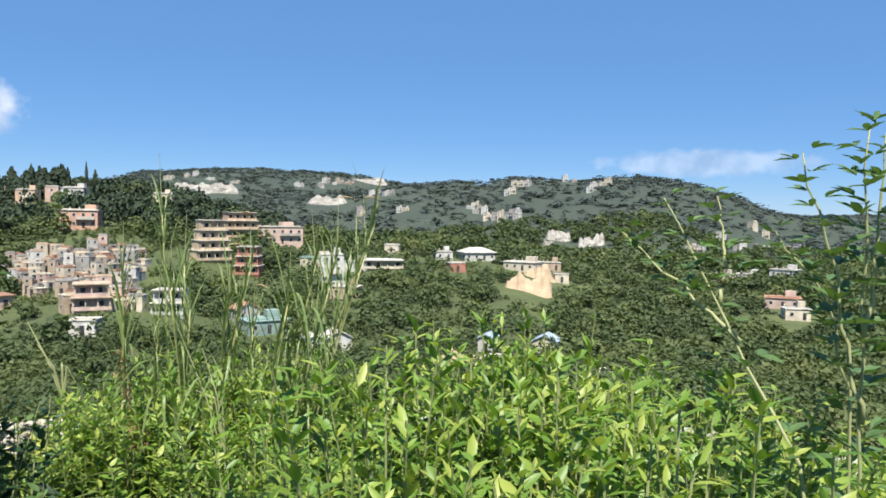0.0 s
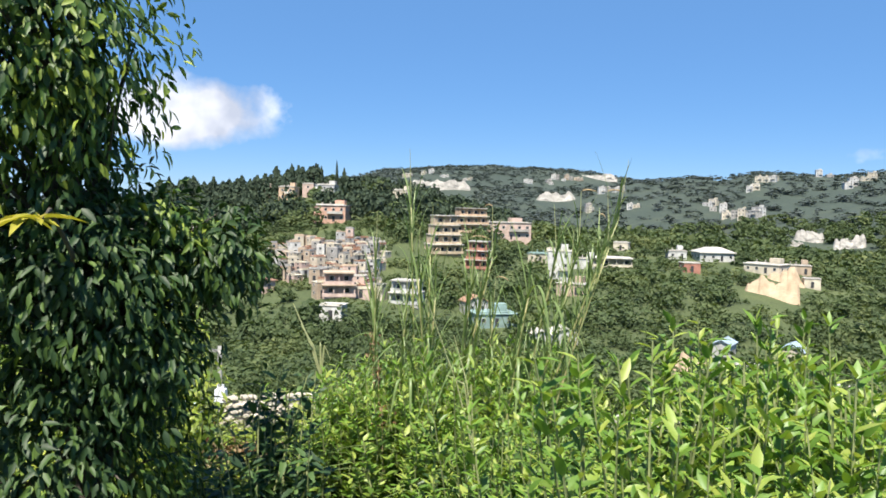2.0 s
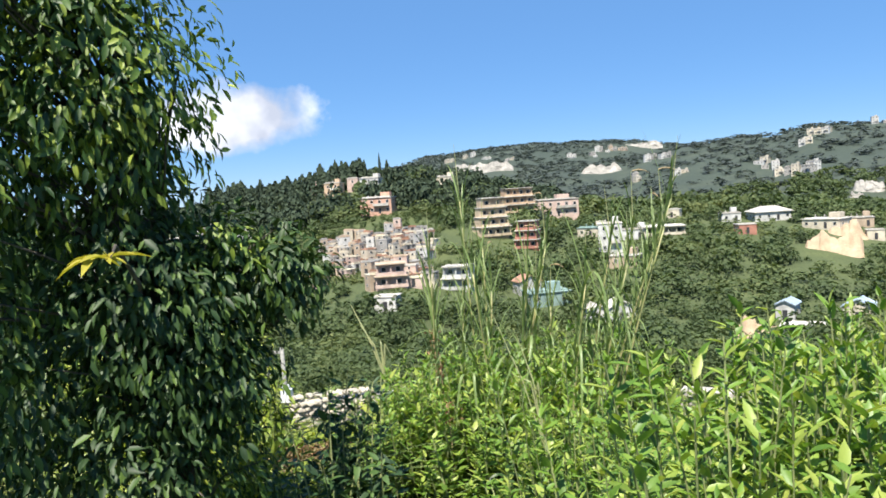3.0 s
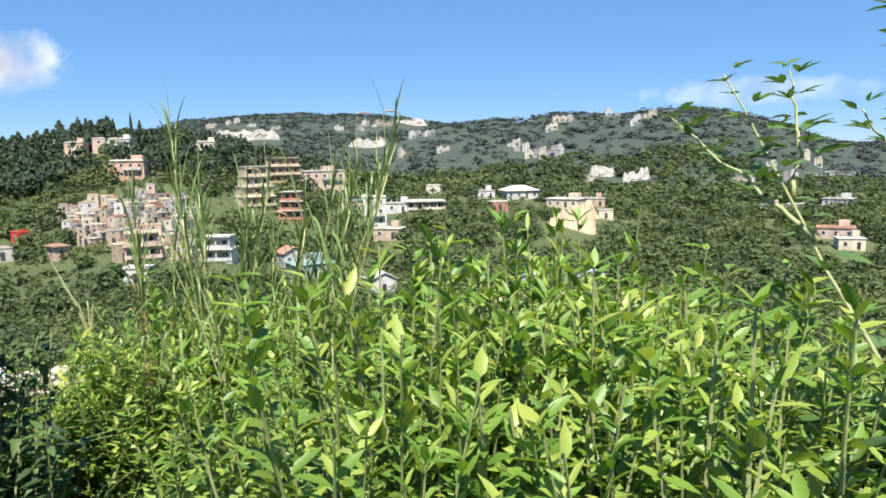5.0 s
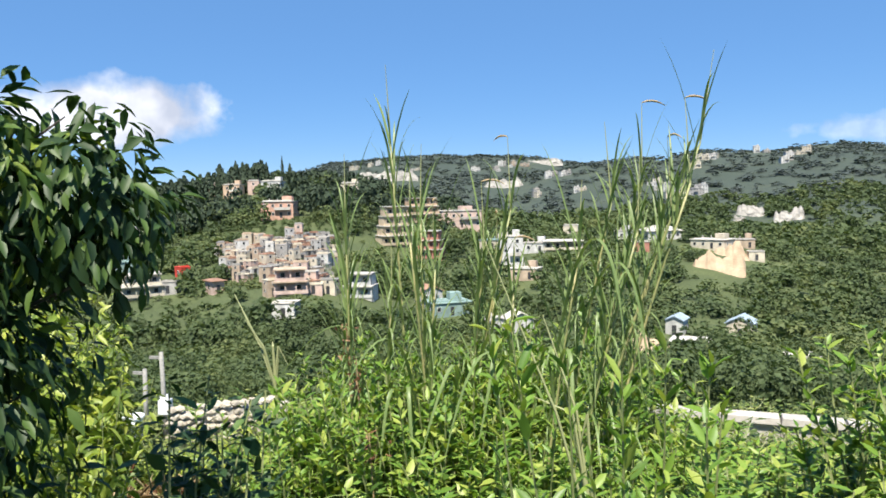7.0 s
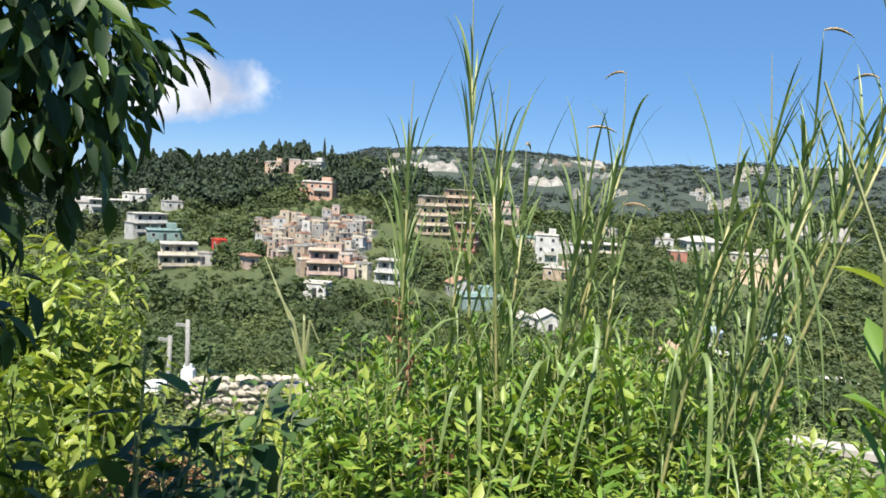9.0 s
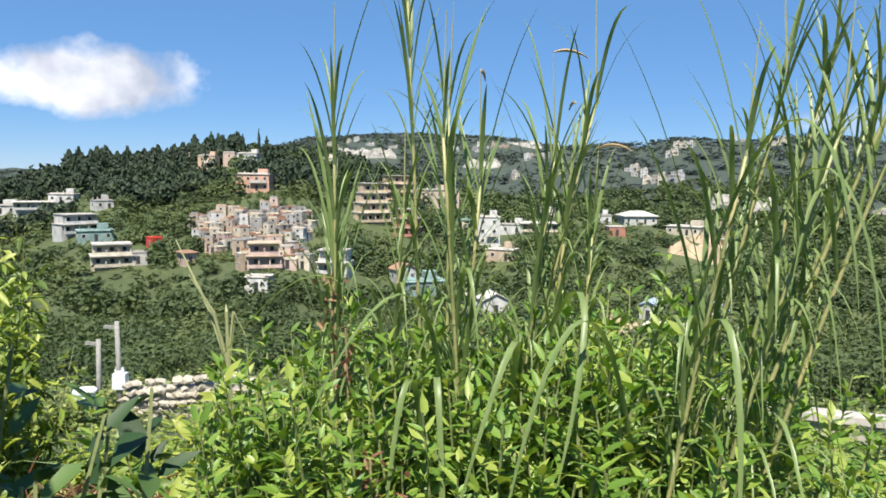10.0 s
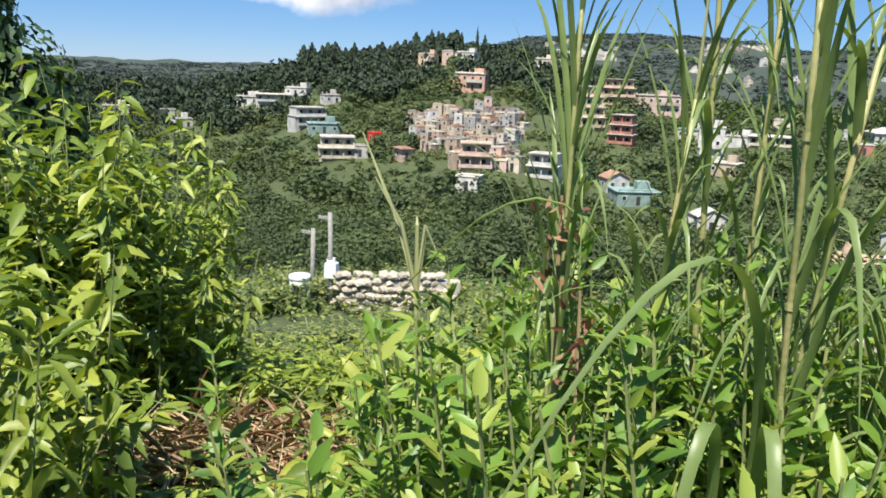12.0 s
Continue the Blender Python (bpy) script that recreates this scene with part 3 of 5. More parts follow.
house(197.5, 576.5, 8.1, 7.4, 2, -30, "white", "roof", "flat", "white house at the foot of the dark hill", 3.0)
house(257.1, 693.6, 7.8, 6.6, 3, -33, "white", "roof", "flat", "pale building at the foot of the dark hill", 3.0)
house(263.1, 681.4, 7.3, 8.5, 2, -56, "grey", "roof", "flat", "pale building at the foot of the dark hill", 3.0)
house(270.0, 682.4, 7.3, 6.5, 3, -69, "white", "roof", "flat", "pale building at the foot of the dark hill", 3.0)
house(277.4, 700.9, 9.8, 8.2, 2, -69, "white", "roof", "flat", "pale building at the foot of the dark hill", 3.0)
house(319.3, 757.6, 9.4, 8.6, 1, -44, "white", "roof", "terrace", "large pale building at the foot of the dark hill", 3.0)
house(329.8, 747.5, 7.0, 7.8, 2, -42, "white", "roof", "terrace", "large pale building at the foot of the dark hill", 3.0)
house(335.2, 752.1, 7.5, 8.4, 2, -30, "cream", "roof", "terrace", "large pale building at the foot of the dark hill", 3.0)
house(345.3, 751.2, 6.8, 6.2, 1, -22, "grey", "roof", "terrace", "large pale building at the foot of the dark hill", 3.0)
house(351.6, 743.5, 6.2, 7.5, 2, -43, "white", "roof", "terrace", "large pale building at the foot of the dark hill", 3.0)
house(351.6, 853.1, 7.6, 9.0, 3, -59, "cream", "roof", "flat", "white house on the dark hill", 3.0)
house(358.1, 832.4, 7.7, 6.7, 3, -27, "cream", "roof", "flat", "white house on the dark hill", 3.0)
house(142.1, 309.1, 10.3, 8.2, 2, -42, "white", "roof", "flat", "white two-storey house in the valley", 3.0)
house(116.3, 310.3, 8.6, 6.8, 1, -46, "cream", "roof", "flat", "cream house in the valley", 3.0)
house(129.6, 315.8, 8.9, 7.0, 1, -36, "white", "roof", "flat", "white house in the valley", 3.0)
house(106.7, 233.0, 10.2, 8.0, 1, -23, "pink", "rust", "flat", "brownish house with a rusty roof", 3.0)
house(103.5, 217.3, 7.0, 5.5, 1, -10, "cream", "roof", "flat", "cream house in the valley", 3.0)
house(11.9, 148.6, 7.5, 5.9, 1, -9, "white", "roof", "terrace", "white bungalow beside a bare bank", 3.0)
house(10.5, 169.1, 3.7, 5.0, 1, -17, "white", "blue", "gable", "small house with a blue tin roof", 3.0)
house(24.7, 175.0, 5.9, 5.0, 1, -18, "cream", "blue", "gable", "cottage with a grey-blue tin roof", 3.0)
house(26.4, 124.3, 4.5, 5.0, 1, 10, "white", "roof", "flat", "small white house in the valley below", 3.0)
house(28.9, 845.1, 9.9, 8.0, 1, -13, "white", "roof", "flat", "white house on the dark hill", 3.0)
house(35.0, 855.2, 8.3, 8.8, 2, -21, "cream", "roof", "flat", "white house on the dark hill", 3.0)
house(42.8, 771.4, 8.1, 8.0, 2, 5, "cream", "roof", "flat", "white house on the dark hill", 3.0)
house(51.7, 750.6, 9.9, 8.9, 2, -9, "grey", "roof", "flat", "white house on the dark hill", 3.0)
house(54.1, 719.9, 6.2, 6.5, 3, -22, "cream", "roof", "flat", "pale house on the dark hill", 3.0)
house(60.5, 707.3, 6.0, 8.8, 1, -20, "white", "roof", "flat", "pale house on the dark hill", 3.0)
house(63.0, 703.5, 9.5, 7.7, 2, -44, "grey", "roof", "flat", "tall white house on the dark hill", 3.0)
house(66.4, 706.6, 9.1, 7.4, 3, -50, "white", "roof", "flat", "tall white house on the dark hill", 3.0)
house(33.1, 819.8, 7.0, 8.3, 1, 1, "grey", "roof", "flat", "white house on the dark hill", 3.0)
house(42.5, 812.4, 7.4, 6.2, 3, 2, "white", "roof", "flat", "white house on the dark hill", 3.0)
house(89.8, 978.4, 7.6, 6.2, 2, -11, "cream", "roof", "flat", "white house high on the dark hill", 3.0)
house(96.6, 974.3, 7.8, 7.9, 2, -5, "cream", "roof", "flat", "white house high on the dark hill", 3.0)
house(105.5, 983.8, 9.5, 6.5, 2, -19, "white", "roof", "flat", "pale house high on the dark hill", 3.0)
house(111.7, 1006.3, 6.0, 6.5, 2, -30, "cream", "roof", "flat", "pale house high on the dark hill", 3.0)
house(72.6, 880.3, 6.3, 6.7, 2, -13, "white", "roof", "flat", "white house high on the dark hill", 3.0)
house(78.5, 884.2, 8.7, 7.8, 2, -3, "cream", "roof", "flat", "white house high on the dark hill", 3.0)
house(175.6, 1104.4, 8.0, 7.3, 3, 1, "white", "roof", "flat", "white house on the hilltop", 3.0)
house(185.7, 1088.3, 8.6, 6.4, 1, 12, "grey", "roof", "flat", "white house on the hilltop", 3.0)
house(201.9, 987.2, 8.3, 7.1, 1, -51, "cream", "roof", "flat", "pale house on the hilltop", 3.0)
house(207.3, 987.2, 6.7, 8.6, 1, -29, "cream", "roof", "flat", "pale house on the hilltop", 3.0)
house(216.9, 999.3, 9.8, 6.5, 3, -22, "cream", "roof", "flat", "pale house on the hilltop", 3.0)
house(172.2, 901.6, 8.6, 8.0, 2, 10, "white", "roof", "flat", "white house near the hilltop", 3.0)
house(180.2, 917.6, 9.5, 6.7, 3, 14, "white", "roof", "flat", "white house near the hilltop", 3.0)
house(-217.7, 1343.5, 8.1, 7.4, 3, 2, "white", "roof", "flat", "pale building on the far ridge", 3.0)
house(-210.5, 1340.0, 6.1, 6.6, 3, 11, "grey", "roof", "flat", "pale building on the far ridge", 3.0)
house(-199.4, 1339.8, 7.6, 6.1, 1, -1, "white", "roof", "flat", "pale building on the far ridge", 3.0)
house(-197.7, 1362.1, 7.0, 6.7, 3, 33, "tan", "roof", "flat", "tan building on the far ridge", 3.0)
house(-190.4, 1366.2, 7.2, 8.8, 2, 8, "grey", "roof", "flat", "tan building on the far ridge", 3.0)
house(-180.4, 1374.9, 9.8, 6.8, 2, -4, "tan", "roof", "flat", "tan building on the far ridge", 3.0)
house(-174.3, 1386.1, 6.3, 6.8, 2, 19, "tan", "roof", "flat", "tan building on the far ridge", 3.0)
house(-216.8, 1283.7, 9.5, 8.2, 2, 32, "grey", "roof", "flat", "white house on the far ridge", 3.0)
house(-210.0, 1268.6, 6.9, 6.9, 1, 16, "white", "roof", "flat", "white house on the far ridge", 3.0)
house(-252.4, 1266.1, 8.7, 8.6, 2, 15, "white", "roof", "flat", "white house on the far ridge", 3.0)
house(-243.8, 1255.9, 9.5, 6.1, 2, 11, "white", "roof", "flat", "white house on the far ridge", 3.0)
house(-462.5, 1334.8, 8.2, 7.4, 2, 58, "cream", "roof", "flat", "white house on the far ridge", 3.0)
house(-452.0, 1348.1, 9.7, 8.8, 3, 30, "white", "roof", "flat", "white house on the far ridge", 3.0)
house(-481.8, 1290.2, 8.5, 8.7, 2, 60, "cream", "roof", "flat", "pale house on the far ridge", 3.0)
house(-473.3, 1288.2, 8.5, 6.8, 2, 53, "cream", "roof", "flat", "pale house on the far ridge", 3.0)
house(-408.2, 1283.6, 9.6, 8.7, 1, 32, "white", "roof", "flat", "white house on the far ridge", 3.0)
house(-399.0, 1275.0, 9.9, 7.1, 1, 8, "white", "roof", "flat", "white house on the far ridge", 3.0)
house(-347.7, 1218.4, 7.0, 6.6, 1, 7, "grey", "roof", "flat", "pale house on the far ridge", 3.0)
house(-339.5, 1221.2, 6.5, 8.9, 1, -6, "cream", "roof", "flat", "pale house on the far ridge", 3.0)
house(-103.8, 1049.0, 8.9, 6.1, 3, 22, "white", "roof", "flat", "white house on the far slope", 3.0)
house(-98.3, 1073.4, 9.0, 8.4, 2, 30, "grey", "roof", "flat", "white house on the far slope", 3.0)
house(-53.1, 862.0, 6.3, 7.5, 2, 1, "white", "roof", "flat", "white house on the far slope", 3.0)
house(-46.0, 867.9, 7.7, 6.5, 1, -3, "cream", "roof", "flat", "white house on the far slope", 3.0)
house(-104.2, 903.0, 7.6, 7.9, 3, 22, "grey", "roof", "flat", "pale house on the far slope", 3.0)
house(-100.3, 889.7, 6.3, 7.2, 2, 39, "cream", "roof", "flat", "pale house on the far slope", 3.0)
house(-83.5, 1052.0, 9.1, 7.9, 2, 32, "white", "roof", "flat", "tan house on the far slope", 3.0)
house(-75.7, 1050.8, 8.0, 6.3, 2, -14, "grey", "roof", "flat", "tan house on the far slope", 3.0)

# the dense hillside quarter: a mound of small block houses, crowded and turned every way
quarter = random.Random(11)
QUARTER_LABELS = {"white": "small whitewashed block house in a dense hillside quarter", "grey": "small unpainted grey block house in a dense quarter", "cream": "small cream block house in a dense hillside quarter",
                  "pink": "small pink block house in a dense hillside quarter", "tan": "small tan block house in a dense hillside quarter"}
for n in range(620):
    far, az = quarter.uniform(186, 252), quarter.uniform(-31.4, -22.0)
    up = (far - 186) / 66
    if az < -28.6 - 2.2 * up or az > -22.0 - 1.0 * quarter.random() or (az < -27.4 and up < 0.3):
        continue
    x, y = polar(az, far)
    wide = quarter.uniform(1.9, 3.6) * (1.35 if up < 0.3 else 1.0)
    if any(math.hypot(x - fx, y - fy) < 0.36 * (wide + fw) for fx, fy, fw in FOOTPRINTS):
        continue
    paint = quarter.choice(("white", "white", "grey", "grey", "grey", "cream", "cream", "pink", "tan") if up > 0.3 else ("pink", "pink", "tan", "tan", "cream", "grey"))
    house(x, y, wide, wide * quarter.uniform(0.7, 1.2), quarter.choice((1, 1, 1, 1, 2)), -az + quarter.uniform(-60, 60), paint, quarter.choice(("roof", "grey", "tan", "rust", "cream", "grey")), "flat", QUARTER_LABELS[paint], quarter.uniform(1.6, 2.3))


# ---- bare rock and cut earth on the slopes ----
def crag(name, label, x, y, w, h, material, seed, lean=0.35, depth=0.3):
    """A rough face of bare rock standing out of the slope."""
    z = height_at(x, y)
    FOOTPRINTS.append((x, y, w))
    az = math.degrees(math.atan2(x, y))
    nx, nz = 26, 14
    v = []
    for j in range(nz + 1):
        for i in range(nx + 1):
            u, s = i / nx - 0.5, j / nz
            edge = 1 - min(1.0, (abs(u) * 2) ** 7)
            rag = float(fbm(np.array(u * 6 + seed), np.array(s * 4 + seed)))
            v.append((u * w, h * lean * s * 2 + depth * h * rag - 0.1 * h * edge, -0.35 * h + (s * 1.35 * h) * (0.45 + 0.55 * edge) * (1 + 0.7 * float(fbm(np.array(u * 5 + seed * 3), np.array(seed)))) + 0.3 * h * rag * s))
    for i in range(nx + 1):
        a = v[nz * (nx + 1) + i]
        v.append((a[0], a[1] + h * 1.5, a[2] - h * 0.7))
    f = [(j * (nx + 1) + i, j * (nx + 1) + i + 1, (j + 1) * (nx + 1) + i + 1, (j + 1) * (nx + 1) + i) for j in range(nz + 1) for i in range(nx)]
    ob = new(name, mesh_of(name, v, f, material))
    ob.matrix_basis = pose(x, y, z, 0, 0, -az)
    return tagged(ob, label, "rock" if "rock" in name else "earth bank", kind="structure")


crag("rock_face", "pale limestone cliff on the far slope", -328, 1069, 60, 11, PALE_ROCK, 1.3)
crag("rock_face", "pale limestone cliff on the far slope", -161, 1014, 54, 10, PALE_ROCK, 4.1)
crag("rock_face", "pale limestone cliff on the far slope", -397, 1139, 50, 9, PALE_ROCK, 6.7)
crag("rock_face", "pale quarried slope on the far ridge", -151, 1467, 70, 12, PALE_ROCK, 9.2)
crag("rock_face", "jagged pale rock outcrop below the dark hill", 91, 599, 20, 7, PALE_ROCK, 2.2)
crag("rock_face", "jagged pale rock outcrop below the dark hill", 110, 558, 20, 8, PALE_ROCK, 7.9)
crag("rock_face", "jagged pale rock outcrop below the dark hill", 80, 573, 9, 3.5, PALE_ROCK, 5.5)
crag("earth_bank", "bare tan earth bank cut into the slope", 27.5, 243, 16, 4.6, EARTH_CUT, 3.3, 0.5, 0.08)
crag("earth_bank", "bare tan earth bank cut into the slope", 35, 272, 12, 4.5, EARTH_CUT, 8.3, 0.5, 0.1)
crag("earth_bank", "bare pale bank beside a bungalow", 3.4, 131, 8, 3.6, EARTH_CUT, 1.9, 0.5, 0.1)


# ---- woods on the slopes: crowns of many small leaf clumps ----
def crown_cloud(rng, clumps, tall=1.0, cone=False):
    """Small tilted leaf clumps that fill a crown one metre across and tall high, uneven and with gaps."""
    lobes = [(rng.normal(0, 0.2, 3), rng.uniform(0.22, 0.42)) for _ in range(7)]
    pts, outs = [], []
    while len(pts) < clumps:
        if cone:
            s = rng.uniform(0, 1) ** 0.8
            a, r = rng.uniform(0, 2 * math.pi), 0.5 * (1 - s) ** 0.55 * rng.uniform(0.55, 1.05) * (1 + 0.25 * math.sin(s * 40))
            pts.append((r * math.cos(a), r * math.sin(a), s * tall))
            outs.append((math.cos(a), math.sin(a), 0.35))
        else:
            c, r = lobes[rng.integers(len(lobes))]
            o = unit(rng.normal(0, 1, 3))
            if o[2] < -0.5:
                continue
            p = c + o * r * rng.uniform(0.75, 1.05)
            pts.append((p[0], p[1], (p[2] + 0.5) * tall))
            outs.append(o)
    return np.array(pts), np.array(outs)


def clump_quads(pts, outs, size, rng):
    """A ragged, bent four-cornered clump at each point."""
    n = len(pts)
    o = unit(outs + rng.normal(0, 0.28, (n, 3)))
    a = unit(np.cross(o, rng.normal(0, 1, (n, 3))))
    b = np.cross(o, a)
    s = size * rng.uniform(0.6, 1.35, (n, 1))
    corners = [pts + s * (ca * a * rng.uniform(0.7, 1.2, (n, 1)) + cb * b * rng.uniform(0.7, 1.2, (n, 1)) - 0.3 * o * bend) for ca, cb, bend in ((-1, -0.2, 1), (0.1, -1, 0), (1, 0.15, 1), (-0.1, 1, 0))]
    return np.stack(corners, 1)


def trees_mesh(name, spots, sizes, talls, clumps, clump_size, material, seed, cone=False):
    rng = np.random.default_rng(seed)
    kinds = []
    for _ in range(7):
        p, o = crown_cloud(rng, clumps, 1.0, cone)
        kinds.append(clump_quads(p, o, clump_size, rng))
    out = []
    for (x, y, z), s, t in zip(spots, sizes, talls):
        q = kinds[rng.integers(7)]
        a = rng.uniform(0, 2 * math.pi)
        c, d = math.cos(a), math.sin(a)
        out.append(np.stack([x + s * (c * q[..., 0] - d * q[..., 1]), y + s * (d * q[..., 0] + c * q[..., 1]), z + t * q[..., 2]], -1))
    v = np.concatenate(out).reshape(-1, 3)
    return fast_mesh(name, v, [np.arange(len(v)).reshape(-1, 4)], material, smooth=False)


HOUSE_SPOTS = np.array(FOOTPRINTS)


def clear_of_houses(x, y, reach=1.0):
    d = np.hypot(x, y)
    u = np.array([x, y]) / d
    rel = HOUSE_SPOTS[:, :2] - (x, y)
    along = rel @ u
    across = np.abs(rel @ np.array([-u[1], u[0]]))
    # nothing tall right before a house front
    return not np.any((across < HOUSE_SPOTS[:, 2] * 0.5 + 2.6 * reach + 0.002 * d) & (along > -HOUSE_SPOTS[:, 2] * 0.5 - 3) & (along < (13 + 0.06 * d) * reach + HOUSE_SPOTS[:, 2] * 0.4))


def spots_in(count, az0, az1, d0, d1, seed, reach=1.0, keep=None):
    rng = np.random.default_rng(seed)
    got = []
    for _ in range(count):
        az, d = rng.uniform(az0, az1), math.sqrt(rng.uniform(d0 * d0, d1 * d1))
        x, y = polar(az, d)
        if (keep is None or keep(az, d, x, y)) and clear_of_houses(x, y, reach):
            got.append((x, y, height_at(x, y)))
    return got, rng


def wood(name, label, count, az0, az1, d0, d1, size, tall, clumps, clump_size, material, seed, reach=1.0, keep=None, cone=False):
    got, rng = spots_in(count, az0, az1, d0, d1, seed, reach, keep)
    n = len(got)
    s = rng.uniform(size[0], size[1], n)
    t = s * rng.uniform(tall[0], tall[1], n)
    got = [(x, y, z - 0.12 * h) for (x, y, z), h in zip(got, t)]
    return tagged(new(name, trees_mesh(name, got, s, t, clumps, clump_size, material, seed + 1, cone)), label, "trees", kind="stuff")


village = lambda az, d, x, y: not (-29.6 < az < -21.0 and 200 < d < 274)  # noqa: E731
wood("valley_trees", "dense green broadleaf trees filling the valley", 260, -62, 40, 45, 95, (3.0, 6.5), (0.5, 0.95), 800, 0.034, WOODS, 21, 0.7)
wood("valley_trees", "dense green broadleaf trees further down the valley", 720, -62, 40, 90, 165, (3.0, 8.0), (0.5, 0.95), 330, 0.050, WOODS, 22, 0.6)
wood("slope_trees", "green broadleaf trees on the slopes between houses", 1900, -62, 38, 155, 330, (3.5, 9.0), (0.5, 0.9), 130, 0.080, WOODS, 33, 0.6, village)
wood("slope_bushes", "low green bushes and scrub covering the slopes", 2600, -62, 38, 85, 330, (1.2, 3.4), (0.45, 0.75), 42, 0.13, WOODS, 35, 0.12, village)
wood("hill_trees", "dark trees on the wooded hill", 900, -62, -12, 285, 420, (5, 9), (0.9, 1.3), 110, 0.10, CONIFER, 41, 0.7)
wood("garden_bushes", "small bushes between the houses of the quarter", 500, -31, -21, 195, 280, (1.2, 2.6), (0.7, 1.0), 50, 0.12, WOODS, 38, 0.05)
wood("valley_far_trees", "dark trees in the far valley", 2200, -30, 40, 330, 700, (6, 11), (0.5, 0.9), 60, 0.13, WOODS, 47, 0.6)
wood("hillside_scrub", "dark scrub and trees covering the far hills", 9000, -62, 40, 650, 1750, (8, 18), (0.2, 0.36), 22, 0.17, HAZED_WOODS, 53, 0.9)


# tall conifers along the wooded crest, each a tree of its own
def conifer(x, y, tall, wide, rng_seed, label):
    rng = np.random.default_rng(rng_seed)
    z = height_at(x, y) - 0.3
    root = thing("conifer", label, "tree", pose(x, y, z), "conifers on the crest")
    part("trunk", mesh_of("trunk", *tube([(0, 0, 0), (0.1, 0, tall * 0.5), (0, 0.1, tall * 0.93)], (0.25, 0.16, 0.04)), BARK), root)
    p, o = crown_cloud(rng, 260, 1.0, True)
    q = clump_quads(p, o, 0.07, rng)
    q = np.stack([q[..., 0] * wide, q[..., 1] * wide, tall * 0.1 + q[..., 2] * tall * 0.92], -1)
    part("crown", fast_mesh("crown", q.reshape(-1, 3), [np.arange(len(q) * 4).reshape(-1, 4)], CONIFER, False), root)


crest_rng = random.Random(5)
for n in range(44):
    az = -38.4 + n * 0.26 + crest_rng.uniform(-0.1, 0.1)
    far = 372 + crest_rng.uniform(-16, 12)
    conifer(*polar(az, far), crest_rng.uniform(9, 14.5), crest_rng.uniform(7, 11), n + 100, "tall dark feathery conifer on the crest of the hill")
for az, far, tall, wide in ((-25.75, 372, 16, 2.6), (-29.1, 372, 15, 5), (-28.6, 372, 14, 6.5), (-26.9, 374, 13, 4.5), (-25.2, 376, 12, 5), (-22.3, 368, 10, 4), (-21.0, 366, 11, 4), (-19.8, 350, 9, 5), (-30.4, 372, 11, 4)):
    conifer(*polar(az, far), tall, wide, int(far + 10 * abs(az)), "tall dark cypress rising above the hilltop houses")


# a broad dark tree standing among the lower bushes
def broad_tree(x, y, tall, wide, seed, label):
    rng = np.random.default_rng(seed)
    z = height_at(x, y) - 0.2
    root = thing("tree", label, "tree", pose(x, y, z))
    part("trunk", mesh_of("trunk", *tube([(0, 0, 0), (0.1, 0, tall * 0.3), (0, 0.1, tall * 0.75)], (0.2, 0.15, 0.05), 8), BARK, True), root)
    for k in range(5):
        a = k * 1.26 + rng.uniform(0, 0.5)
        part("limb", mesh_of("limb", *tube([(0.08, 0.02, tall * 0.3), (0.4 * math.cos(a), 0.4 * math.sin(a), tall * 0.5), (0.3 * wide * math.cos(a), 0.3 * wide * math.sin(a), tall * 0.75)], (0.09, 0.06, 0.02), 6), BARK, True), root)
    p, o = crown_cloud(rng, 5200, 1.0)
    q = clump_quads(p, o, 0.024, rng)
    q = np.stack([q[..., 0] * wide, q[..., 1] * wide, tall * 0.3 + q[..., 2] * tall * 0.7], -1)
    part("crown", fast_mesh("crown", q.reshape(-1, 3), [np.arange(len(q) * 4).reshape(-1, 4)], TREE_LEAF, False), root, kind="stuff")


broad_tree(-13.6, 9.0, 6.3, 3.6, 501, "broad dark-leaved tree rising behind the bushes")


# ---- the near hillside: shrubs, cane, weeds ----
def shoot_points(rng, height, lean, bend, steps=5):
    a = rng.uniform(0, 2 * math.pi)
    s = np.linspace(0, 1, steps)
    wob = rng.normal(0, 0.012, (steps, 2)).cumsum(0) * height
    return np.stack([math.cos(a) * lean * s**bend + wob[:, 0], math.sin(a) * lean * s**bend + wob[:, 1], height * s], -1)


